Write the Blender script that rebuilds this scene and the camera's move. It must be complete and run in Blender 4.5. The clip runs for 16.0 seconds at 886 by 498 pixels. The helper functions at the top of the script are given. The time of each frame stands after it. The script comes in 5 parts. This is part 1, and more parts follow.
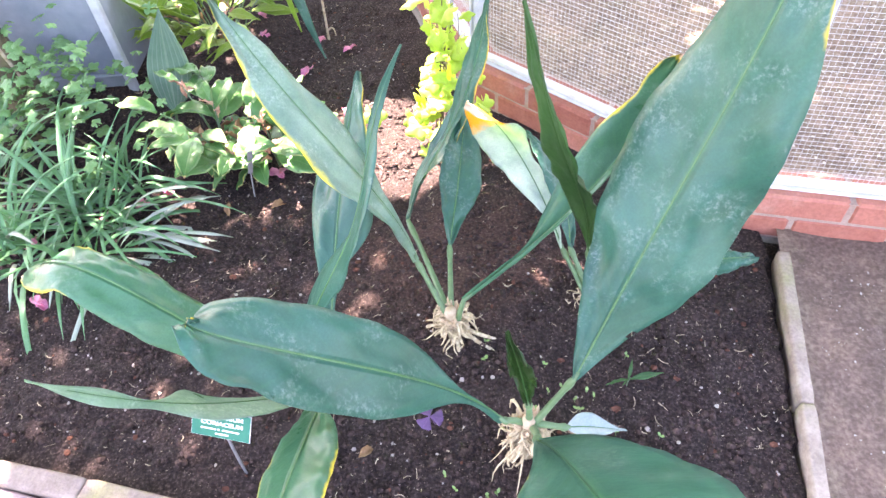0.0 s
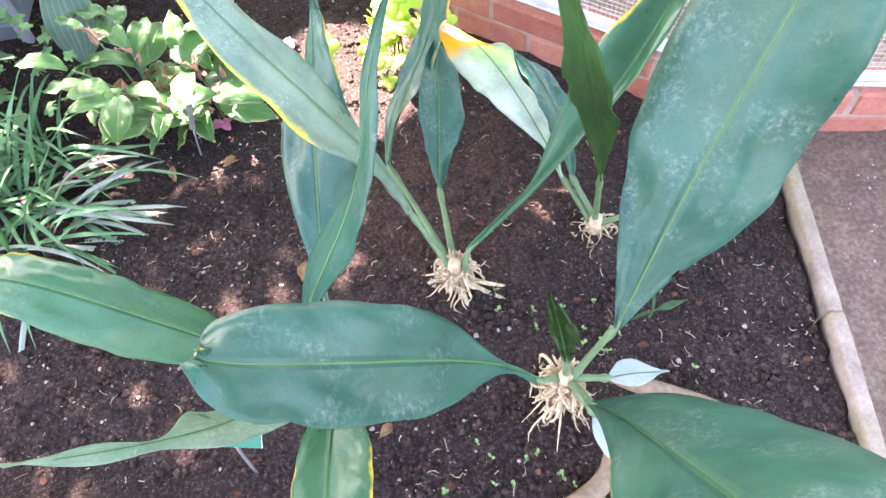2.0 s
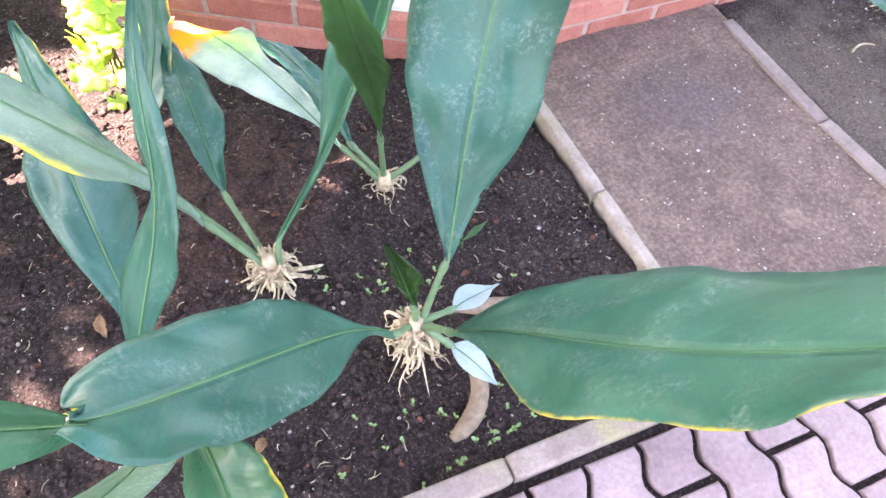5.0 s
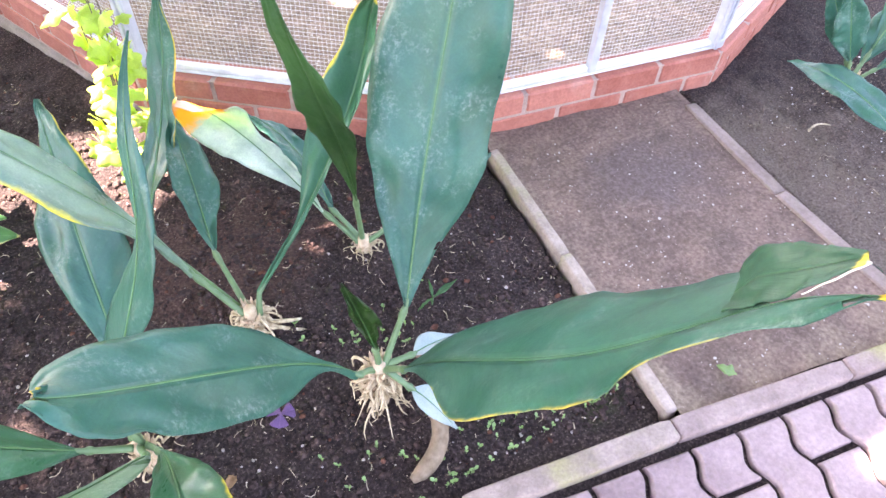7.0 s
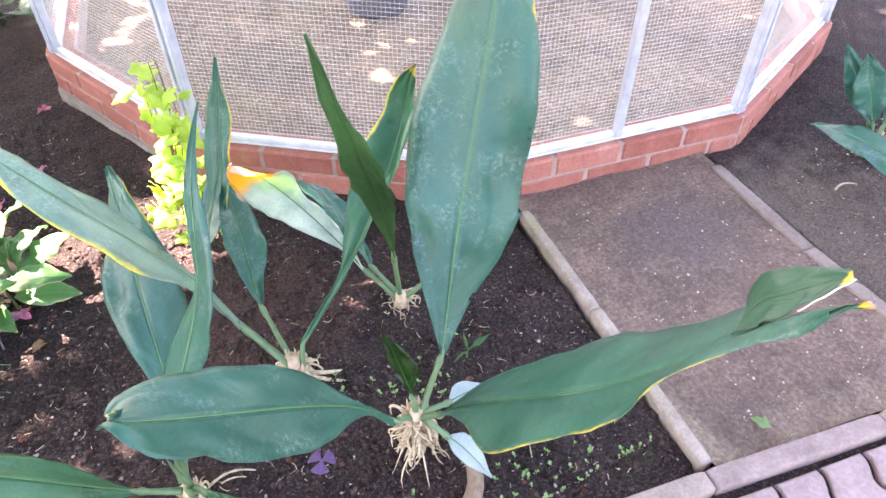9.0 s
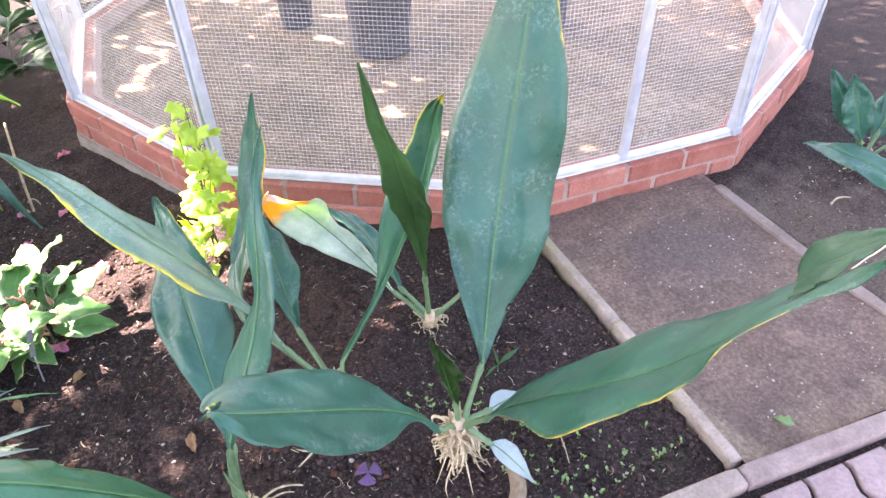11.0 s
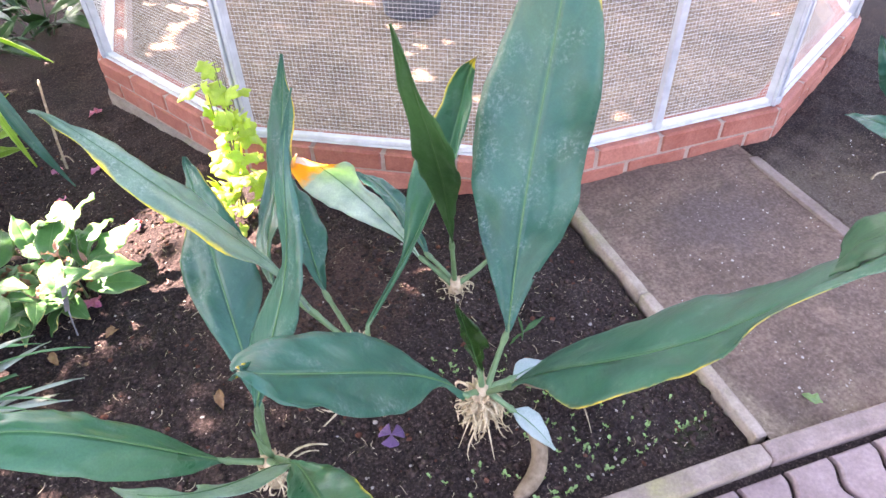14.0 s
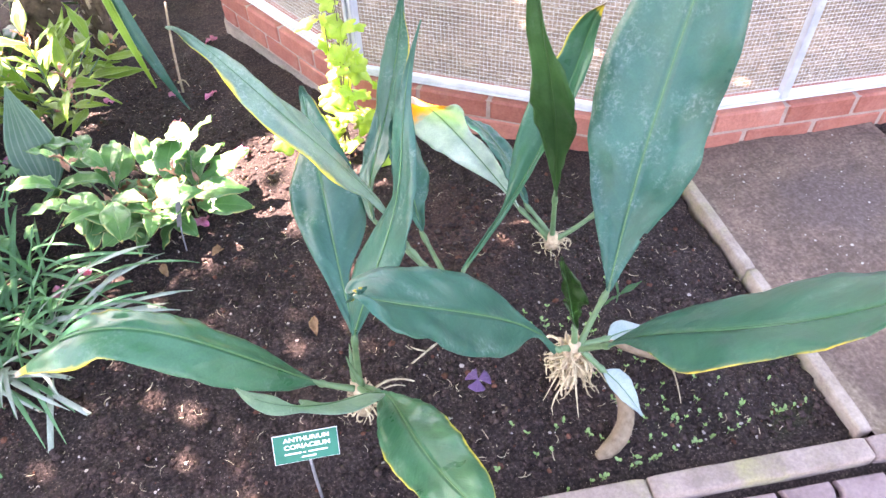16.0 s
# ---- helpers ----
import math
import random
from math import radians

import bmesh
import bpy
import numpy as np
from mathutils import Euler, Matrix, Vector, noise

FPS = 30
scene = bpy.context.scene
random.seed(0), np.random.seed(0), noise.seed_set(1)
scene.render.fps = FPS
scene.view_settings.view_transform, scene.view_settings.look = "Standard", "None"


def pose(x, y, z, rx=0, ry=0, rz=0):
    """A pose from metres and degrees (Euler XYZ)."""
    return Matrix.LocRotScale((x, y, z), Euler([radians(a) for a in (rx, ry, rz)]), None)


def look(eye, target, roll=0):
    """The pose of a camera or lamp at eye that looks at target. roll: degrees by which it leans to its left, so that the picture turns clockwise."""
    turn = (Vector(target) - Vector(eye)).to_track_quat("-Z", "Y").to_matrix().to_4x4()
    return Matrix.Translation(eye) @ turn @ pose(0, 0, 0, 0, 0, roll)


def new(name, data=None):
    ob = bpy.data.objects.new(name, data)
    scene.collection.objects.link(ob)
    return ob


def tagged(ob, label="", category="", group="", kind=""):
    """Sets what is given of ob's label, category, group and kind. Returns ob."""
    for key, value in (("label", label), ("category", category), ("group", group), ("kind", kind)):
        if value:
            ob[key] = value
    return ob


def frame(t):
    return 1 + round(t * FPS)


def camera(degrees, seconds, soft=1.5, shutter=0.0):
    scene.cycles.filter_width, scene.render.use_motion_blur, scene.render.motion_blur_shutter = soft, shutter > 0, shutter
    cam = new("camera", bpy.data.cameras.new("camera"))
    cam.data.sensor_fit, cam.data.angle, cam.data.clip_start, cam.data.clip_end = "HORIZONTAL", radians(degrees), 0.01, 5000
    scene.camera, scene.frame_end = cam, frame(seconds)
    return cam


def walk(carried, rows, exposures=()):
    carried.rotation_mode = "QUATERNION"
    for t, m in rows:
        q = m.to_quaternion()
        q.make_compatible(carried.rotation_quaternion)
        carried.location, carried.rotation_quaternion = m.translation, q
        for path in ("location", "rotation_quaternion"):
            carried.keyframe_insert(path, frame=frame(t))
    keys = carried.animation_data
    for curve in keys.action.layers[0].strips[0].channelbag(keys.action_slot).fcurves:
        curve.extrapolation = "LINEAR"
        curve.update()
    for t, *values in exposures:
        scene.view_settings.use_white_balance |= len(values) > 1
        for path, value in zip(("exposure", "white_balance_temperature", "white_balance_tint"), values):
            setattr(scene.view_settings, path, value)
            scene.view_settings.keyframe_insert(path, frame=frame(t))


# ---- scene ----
cam = camera(67.9, 16.0)
PATH = [
    (0, (0.235, 0.345, 1.323), (0.066, 1.652, -0.182), -4.8),
    (0.5, (0.188, 0.339, 1.319), (0.083, 1.656, -0.183), -3.6),
    (1, (0.158, 0.355, 1.291), (0.088, 1.645, -0.235), -2.8),
    (1.5, (0.131, 0.439, 1.252), (0.109, 1.641, -0.346), -4.0),
    (2, (0.095, 0.498, 1.248), (0.114, 1.601, -0.42), -5.2),
    (2.5, (0.063, 0.527, 1.231), (0.246, 1.557, -0.473), -2.4),
    (3, (0.012, 0.543, 1.226), (0.36, 1.497, -0.497), 1.2),
    (3.5, (0.0, 0.538, 1.225), (0.498, 1.437, -0.491), 5.2),
    (4, (-0.005, 0.532, 1.228), (0.604, 1.392, -0.472), 8.0),
    (4.2, (-0.016, 0.532, 1.228), (0.642, 1.368, -0.465), 9.2),
    (6.3, (0.012, 0.356, 1.269), (0.71, 1.354, -0.317), 2.9),
    (6.5, (0.016, 0.345, 1.277), (0.74, 1.366, -0.284), 3.3),
    (7, (0.019, 0.309, 1.285), (0.744, 1.402, -0.225), 3.5),
    (7.5, (0.013, 0.284, 1.294), (0.745, 1.451, -0.156), 2.3),
    (8, (0.005, 0.268, 1.306), (0.727, 1.51, -0.086), 0.8),
    (8.5, (-0.001, 0.259, 1.312), (0.718, 1.509, -0.074), 0.6),
    (9, (-0.021, 0.245, 1.315), (0.689, 1.522, -0.051), -0.0),
    (9.2, (-0.038, 0.256, 1.322), (0.684, 1.543, -0.029), -0.2),
    (11.3, (-0.16, 0.209, 1.324), (0.627, 1.54, 0.055), -1.0),
    (11.5, (-0.156, 0.207, 1.334), (0.617, 1.531, 0.049), -1.2),
    (12, (-0.152, 0.21, 1.329), (0.604, 1.521, 0.021), -1.4),
    (12.5, (-0.154, 0.214, 1.327), (0.595, 1.523, 0.013), -1.4),
    (13, (-0.156, 0.22, 1.323), (0.573, 1.521, -0.01), -1.2),
    (13.5, (-0.157, 0.223, 1.322), (0.555, 1.533, -0.01), -1.5),
    (14, (-0.16, 0.225, 1.319), (0.528, 1.533, -0.028), -1.4),
    (14.5, (-0.172, 0.228, 1.311), (0.465, 1.536, -0.062), -1.4),
    (15, (-0.197, 0.236, 1.307), (0.356, 1.553, -0.092), -1.8),
    (15.5, (-0.209, 0.241, 1.302), (0.28, 1.575, -0.105), -1.2),
    (16, (-0.216, 0.243, 1.297), (0.224, 1.564, -0.14), -2.1),
]
EXPOSURE = [(t, e, 7680.0, 32.0) for t, e in ((0.0, 4.50), (4.0, 4.50), (7.0, 4.38), (12.5, 4.04), (14.0, 4.02), (15.0, 4.10), (16.0, 4.36))]
walk(cam, [(t, look(eye, target, roll)) for t, eye, target, roll in PATH], EXPOSURE)

# ---- light ----
SUN_DIR = Vector((-0.42, 0.50, 0.76)).normalized()
world = bpy.data.worlds.new("sky")
scene.world = world
world.use_nodes = True
wn, wl_ = world.node_tree.nodes, world.node_tree.links
sky = wn.new("ShaderNodeTexSky")
sky.sky_type = "NISHITA"
sky.sun_disc = False
sky.sun_elevation = math.asin(SUN_DIR.z)
sky.sun_rotation = math.atan2(SUN_DIR.x, SUN_DIR.y)
sky.dust_density = 1.5
sky.air_density = 1.0
sky.ozone_density = 0.6
wl_.new(sky.outputs[0], wn["Background"].inputs[0])
wn["Background"].inputs[1].default_value = 0.085
sun_data = bpy.data.lights.new("sun", "SUN")
sun_data.energy, sun_data.angle, sun_data.color = 5.0, radians(0.55), (1.0, 0.98, 0.95)
sun = new("sun", sun_data)
sun.matrix_world = look(SUN_DIR * 20, (0, 0, 0))


# ---- materials ----
def material(name, rough=0.6, spec=0.5, metal=0.0):
    m = bpy.data.materials.new(name)
    m.use_nodes = True
    n, k = m.node_tree.nodes, m.node_tree.links
    b = n["Principled BSDF"]
    b.inputs["Roughness"].default_value = rough
    b.inputs["Specular IOR Level"].default_value = spec
    b.inputs["Metallic"].default_value = metal
    return m, n, k, b


def place(n, k, kind="Object"):
    return n.new("ShaderNodeTexCoord").outputs[kind]


def noise_tex(n, k, where, scale, detail=5.0, rough=0.6):
    t = n.new("ShaderNodeTexNoise")
    t.inputs["Scale"].default_value, t.inputs["Detail"].default_value, t.inputs["Roughness"].default_value = scale, detail, rough
    k.new(where, t.inputs["Vector"])
    return t.outputs["Fac"]


def ramp(n, k, fac, *stops):
    r = n.new("ShaderNodeValToRGB")
    e = r.color_ramp.elements
    while len(e) < len(stops):
        e.new(0.5)
    for q, (pos, col) in zip(e, stops):
        q.position, q.color = pos, (*col, 1.0)
    k.new(fac, r.inputs[0])
    return r.outputs[0]


def mix(n, k, fac, a, b, mode="MIX"):
    x = n.new("ShaderNodeMix")
    x.data_type, x.blend_type = "RGBA", mode
    for sock, v in ((x.inputs[0], fac), (x.inputs[6], a), (x.inputs[7], b)):
        if hasattr(v, "links"):
            k.new(v, sock)
        else:
            sock.default_value = v if isinstance(v, float) else (*v, 1.0)
    return x.outputs[2]


def calc(n, k, op, a, b=0.0):
    x = n.new("ShaderNodeMath")
    x.operation = op
    for sock, v in ((x.inputs[0], a), (x.inputs[1], b)):
        if hasattr(v, "links"):
            k.new(v, sock)
        else:
            sock.default_value = v
    return x.outputs[0]


def smooth(n, k, v, lo, hi):
    x = n.new("ShaderNodeMapRange")
    x.interpolation_type = "SMOOTHSTEP"
    k.new(v, x.inputs[0])
    x.inputs[1].default_value, x.inputs[2].default_value = lo, hi
    return x.outputs[0]


def attr(n, name):
    a = n.new("ShaderNodeAttribute")
    a.attribute_name = name
    return a.outputs["Fac"]


def bump(n, k, b, height, strength, distance):
    x = n.new("ShaderNodeBump")
    x.inputs["Strength"].default_value, x.inputs["Distance"].default_value = strength, distance
    k.new(height, x.inputs["Height"])
    k.new(x.outputs[0], b.inputs["Normal"])


def ground_mat(name, dark, mid, light, scale, rough=0.95, fleck=None, bump_d=0.006, patches=()):
    m, n, k, b = material(name, rough, 0.25)
    w = place(n, k)
    big, fine, grit = noise_tex(n, k, w, scale * 0.06, 6), noise_tex(n, k, w, scale, 6), noise_tex(n, k, w, scale * 4, 3)
    c = ramp(n, k, fine, (0.3, dark), (0.52, mid), (0.75, light))
    c = mix(n, k, 0.75, c, ramp(n, k, big, (0.3, (0.62, 0.60, 0.61)), (0.7, (1.34, 1.24, 1.18))), "MULTIPLY")
    c = mix(n, k, 0.6, c, ramp(n, k, noise_tex(n, k, w, scale * 0.22, 5, 0.7), (0.34, (0.70, 0.70, 0.71)), (0.66, (1.28, 1.25, 1.22))), "MULTIPLY")
    for layer, stops in patches:
        edge = calc(n, k, "ADD", attr(n, layer), calc(n, k, "MULTIPLY", calc(n, k, "SUBTRACT", noise_tex(n, k, w, 9, 6), 0.5), 1.1))
        c = mix(n, k, smooth(n, k, edge, 0.22, 0.80), c, ramp(n, k, fine, *zip((0.3, 0.52, 0.75), stops)))
    if fleck:
        v = n.new("ShaderNodeTexVoronoi")
        v.inputs["Scale"].default_value = fleck[0]
        k.new(w, v.inputs["Vector"])
        c = mix(n, k, smooth(n, k, v.outputs["Distance"], fleck[1], fleck[1] * 0.5), c, fleck[2])
    k.new(c, b.inputs["Base Color"])
    bump(n, k, b, calc(n, k, "ADD", fine, calc(n, k, "MULTIPLY", grit, 0.5)), 0.9, bump_d)
    return m


SOIL = ground_mat("dark_soil", (0.015, 0.0096, 0.0086), (0.051, 0.0345, 0.0312), (0.165, 0.122, 0.110), 140, 0.95, (110, 0.17, (0.27, 0.20, 0.15)), 0.018, (
    ("reddish", ((0.034, 0.017, 0.013), (0.095, 0.050, 0.039), (0.20, 0.120, 0.096))),
    ("sandy", ((0.110, 0.076, 0.058), (0.205, 0.150, 0.117), (0.33, 0.252, 0.203))),
    ("mossy", ((0.018, 0.020, 0.008), (0.045, 0.050, 0.018), (0.10, 0.105, 0.05))),
))
CLOD = ground_mat("soil_clod", (0.017, 0.0104, 0.0090), (0.052, 0.0335, 0.0295), (0.140, 0.095, 0.082), 80)
RED_CLOD = ground_mat("reddish_clod", (0.07, 0.028, 0.018), (0.13, 0.055, 0.036), (0.21, 0.10, 0.07), 70)
DUST_CLOD = ground_mat("dusty_clod", (0.085, 0.060, 0.047), (0.16, 0.118, 0.093), (0.26, 0.20, 0.16), 80)
SAND = ground_mat("path_sand", (0.112, 0.076, 0.060), (0.172, 0.120, 0.096), (0.262, 0.192, 0.155), 95, 0.95, (55, 0.07, (0.48, 0.40, 0.33)), 0.004, (
    ("dark", ((0.085, 0.057, 0.049), (0.130, 0.091, 0.080), (0.195, 0.142, 0.124))),
    ("pale", ((0.150, 0.105, 0.075), (0.235, 0.172, 0.125), (0.36, 0.275, 0.205))),
))
FLOOR = ground_mat("aviary_gravel", (0.150, 0.102, 0.070), (0.275, 0.200, 0.146), (0.42, 0.325, 0.250), 48, 0.95, (30, 0.17, (0.62, 0.53, 0.44)), 0.008)


def stone_mat(name, dark, light, scale, tint=None, rough=0.8, random_mix=0.25, bump_d=0.003):
    """Concrete, brick or stone, each piece a little different, with stains and pores."""
    m, n, k, b = material(name, rough, 0.3)
    w = place(n, k)
    info = n.new("ShaderNodeObjectInfo")
    sh = n.new("ShaderNodeVectorMath")
    k.new(w, sh.inputs[0])
    k.new(info.outputs["Location"], sh.inputs[1])
    w = sh.outputs[0]
    c = ramp(n, k, noise_tex(n, k, w, scale, 7, 0.65), (0.3, dark), (0.7, light))
    c = mix(n, k, random_mix, c, ramp(n, k, info.outputs["Random"], (0.0, dark), (1.0, light)))
    if tint:
        c = mix(n, k, smooth(n, k, noise_tex(n, k, w, scale * 0.4, 6), tint[1], tint[1] + 0.30), c, tint[0])
    fine = noise_tex(n, k, w, scale * 9, 4)
    c = mix(n, k, 0.5, c, ramp(n, k, fine, (0.35, (0.72, 0.72, 0.72)), (0.65, (1.15, 1.15, 1.15))), "MULTIPLY")
    k.new(c, b.inputs["Base Color"])
    bump(n, k, b, fine, 0.7, bump_d)
    return m


BRICK = stone_mat("red_brick", (0.27, 0.080, 0.056), (0.50, 0.195, 0.145), 13, ((0.47, 0.29, 0.24), 0.54), 0.82, 0.55)
MORTAR = stone_mat("mortar", (0.30, 0.205, 0.165), (0.47, 0.35, 0.30), 30)
FOOTING = stone_mat("cement_footing", (0.17, 0.14, 0.115), (0.33, 0.285, 0.245), 14, None, 0.9)
KERB = stone_mat("kerb_concrete", (0.17, 0.118, 0.104), (0.36, 0.265, 0.235), 16, ((0.27, 0.25, 0.10), 0.50), 0.85, bump_d=0.004)
KERB_ALGAE = stone_mat("kerb_algae", (0.20, 0.150, 0.115), (0.44, 0.35, 0.285), 16, ((0.26, 0.25, 0.11), 0.50), 0.85, bump_d=0.004)
KERB_WORN = stone_mat("kerb_worn", (0.18, 0.132, 0.105), (0.39, 0.30, 0.255), 16, ((0.30, 0.27, 0.12), 0.46), 0.85, bump_d=0.004)
KERB_DUSTY = stone_mat("kerb_dusty", (0.18, 0.130, 0.108), (0.31, 0.235, 0.200), 12, None, 0.9, bump_d=0.003)
PAVER = stone_mat("paver_concrete", (0.20, 0.135, 0.128), (0.40, 0.290, 0.275), 11, ((0.40, 0.36, 0.22), 0.55), 0.80, 0.35, 0.004)
STONE = stone_mat("pebble_stone", (0.28, 0.22, 0.19), (0.72, 0.66, 0.60), 40, None, 0.7, 0.8)


def plain_mat(name, dark, light, scale=25, rough=0.5, spec=0.5, metal=0.0, thin=0.0):
    m, n, k, b = material(name, rough, spec, metal)
    c = ramp(n, k, noise_tex(n, k, place(n, k), scale, 6), (0.3, dark), (0.7, light))
    k.new(c, b.inputs["Base Color"])
    bump(n, k, b, noise_tex(n, k, place(n, k), scale * 5, 3), 0.3, 0.001)
    if thin:
        through_leaf(n, k, b, c, thin)
    return m


def through_leaf(n, k, b, c, share):
    tr = n.new("ShaderNodeBsdfTranslucent")
    k.new(mix(n, k, 1.0, c, (1.6, 1.9, 0.55), "MULTIPLY"), tr.inputs[0])
    s = n.new("ShaderNodeMixShader")
    s.inputs[0].default_value = share
    k.new(b.outputs[0], s.inputs[1])
    k.new(tr.outputs[0], s.inputs[2])
    k.new(s.outputs[0], n["Material Output"].inputs[0])


def leaf_mat(name, dark, light, rib, edge=(0.62, 0.46, 0.05), burnt=(0.55, 0.40, 0.30), rough=0.42, thin=0.25, dust=0.35, vein=9.0, pale_edge=0.0, stripes=0.0):
    """Leaf: grain, paler midrib, side veins in relief, dull bloom, and yellowed or dry parts where the leaf has aged."""
    m, n, k, b = material(name, rough, 0.38)
    w = place(n, k)
    u, v, age = attr(n, "across"), attr(n, "along"), attr(n, "age")
    au = calc(n, k, "ABSOLUTE", u)
    patch = noise_tex(n, k, w, 7, 4)
    c = ramp(n, k, patch, (0.30, dark), (0.72, light))
    info = n.new("ShaderNodeObjectInfo")
    c = mix(n, k, 0.35, c, ramp(n, k, info.outputs["Random"], (0.0, (0.80, 0.84, 0.80)), (1.0, (1.2, 1.15, 1.15))), "MULTIPLY")
    bloom = smooth(n, k, noise_tex(n, k, w, 120, 6, 0.75), 0.44, 0.70)
    bloom = calc(n, k, "MULTIPLY", bloom, smooth(n, k, noise_tex(n, k, w, 13, 5, 0.6), 0.47, 0.64))
    c = mix(n, k, calc(n, k, "MULTIPLY", bloom, dust), c, (0.40, 0.48, 0.46))
    grain = noise_tex(n, k, w, 260, 4, 0.7)
    c = mix(n, k, 0.34, c, ramp(n, k, grain, (0.36, (0.70, 0.74, 0.74)), (0.64, (1.25, 1.22, 1.22))), "MULTIPLY")
    if dust > 0.3:
        dots = n.new("ShaderNodeTexVoronoi")
        dots.inputs["Scale"].default_value = 120
        k.new(w, dots.inputs["Vector"])
        spot = calc(n, k, "MULTIPLY", smooth(n, k, dots.outputs["Distance"], 0.13, 0.05), smooth(n, k, noise_tex(n, k, w, 14, 3), 0.54, 0.66))
        c = mix(n, k, calc(n, k, "MULTIPLY", spot, 0.55), c, (0.55, 0.62, 0.58))
    if pale_edge:
        c = mix(n, k, calc(n, k, "MULTIPLY", smooth(n, k, au, 0.72, 1.0), pale_edge), c, (0.62, 0.66, 0.42))
    if stripes:
        c = mix(n, k, calc(n, k, "MULTIPLY", smooth(n, k, calc(n, k, "SINE", calc(n, k, "MULTIPLY", u, stripes)), 0.5, 1.0), 0.3), c, (0.46, 0.54, 0.42))
    side = n.new("ShaderNodeTexWave")
    side.inputs["Scale"].default_value, side.inputs["Distortion"].default_value = vein, 4.0
    comb = n.new("ShaderNodeCombineXYZ")
    k.new(calc(n, k, "SUBTRACT", v, calc(n, k, "MULTIPLY", au, 0.14)), comb.inputs[0])
    k.new(comb.outputs[0], side.inputs["Vector"])
    c = mix(n, k, calc(n, k, "MULTIPLY", smooth(n, k, side.outputs["Fac"], 0.75, 1.0), 0.05), c, rib)
    c = mix(n, k, calc(n, k, "MULTIPLY", smooth(n, k, au, 0.060, 0.020), 0.30), c, rib)
    old = calc(n, k, "ADD", age, calc(n, k, "MULTIPLY", calc(n, k, "SUBTRACT", noise_tex(n, k, w, 22, 5), 0.5), 0.9))
    c = mix(n, k, smooth(n, k, old, 0.36, 0.72), c, edge)
    c = mix(n, k, smooth(n, k, old, 0.98, 1.2), c, burnt)
    k.new(c, b.inputs["Base Color"])
    rr = calc(n, k, "ADD", calc(n, k, "MULTIPLY", bloom, 0.25), calc(n, k, "ADD", calc(n, k, "MULTIPLY", patch, 0.2), rough - 0.1))
    k.new(rr, b.inputs["Roughness"])
    cross = n.new("ShaderNodeCombineXYZ")
    k.new(calc(n, k, "MULTIPLY", calc(n, k, "SUBTRACT", v, calc(n, k, "MULTIPLY", au, 0.14)), 24.0), cross.inputs[0])
    k.new(calc(n, k, "MULTIPLY", u, 1.6), cross.inputs[1])
    pucker = noise_tex(n, k, cross.outputs[0], 1.0, 3, 0.5)
    groove = calc(n, k, "MULTIPLY", smooth(n, k, au, 0.015, 0.11), 0.75)
    relief = calc(n, k, "ADD", calc(n, k, "ADD", groove, calc(n, k, "MULTIPLY", pucker, 0.42)), calc(n, k, "ADD", calc(n, k, "MULTIPLY", noise_tex(n, k, w, 24, 2, 0.4), 0.5), calc(n, k, "MULTIPLY", grain, 0.07)))
    bump(n, k, b, relief, 0.45, 0.007)
    through_leaf(n, k, b, c, thin)
    return m


LEAF = leaf_mat("leathery_leaf", (0.013, 0.084, 0.055), (0.032, 0.138, 0.094), (0.075, 0.215, 0.085), dust=0.30, rough=0.34, thin=0.10, vein=5.0)
LEAF_MID = leaf_mat("grass_green_leaf", (0.024, 0.120, 0.056), (0.054, 0.185, 0.096), (0.10, 0.26, 0.08), edge=(0.72, 0.55, 0.06), dust=0.15, rough=0.30, thin=0.10, vein=5.0)
# green leaf with the bluish-white sky sheen put into its base colour
LEAF_SHEEN = leaf_mat("bluish_sheen_leaf", (0.10, 0.195, 0.150), (0.27, 0.39, 0.325), (0.13, 0.27, 0.14), edge=(0.80, 0.62, 0.06), dust=0.8, rough=0.30, thin=0.3)
LEAF_YOUNG = leaf_mat("young_dark_leaf", (0.008, 0.036, 0.006), (0.018, 0.062, 0.012), (0.08, 0.2, 0.05), dust=0.0, rough=0.3, thin=0.1)
LEAF_DARK = leaf_mat("deep_green_leaf", (0.020, 0.075, 0.020), (0.040, 0.120, 0.035), (0.07, 0.17, 0.05), dust=0.08, thin=0.2)
# darker copy of the leathery leaf: shade of fold and groove in the colour
LEAF_FOLD_SHADE = leaf_mat("shaded_fold_leaf", (0.018, 0.072, 0.042), (0.034, 0.105, 0.062), (0.05, 0.15, 0.06), edge=(0.55, 0.45, 0.06), dust=0.1, rough=0.42, thin=0.10)
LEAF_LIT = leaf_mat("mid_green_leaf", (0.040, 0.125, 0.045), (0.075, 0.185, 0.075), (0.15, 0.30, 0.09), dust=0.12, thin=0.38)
# white bloom, its colour raised further for the sunlight on this leaf
LEAF_PALE = leaf_mat("pale_bloom_sunlit_leaf", (0.20, 0.33, 0.27), (0.68, 0.75, 0.73), (0.16, 0.30, 0.16), edge=(0.90, 0.42, 0.03), burnt=(0.66, 0.46, 0.36), dust=0.9)
LEAF_WHITE = leaf_mat("silver_leaf", (0.20, 0.27, 0.26), (0.42, 0.49, 0.48), (0.35, 0.46, 0.40), dust=0.6, thin=0.15)
GINGER = leaf_mat("fresh_leaf_pale_margin", (0.060, 0.190, 0.055), (0.150, 0.325, 0.115), (0.19, 0.36, 0.12), edge=(0.60, 0.52, 0.20), burnt=(0.46, 0.27, 0.16), rough=0.38, thin=0.28, dust=0.05, vein=5, pale_edge=0.20)
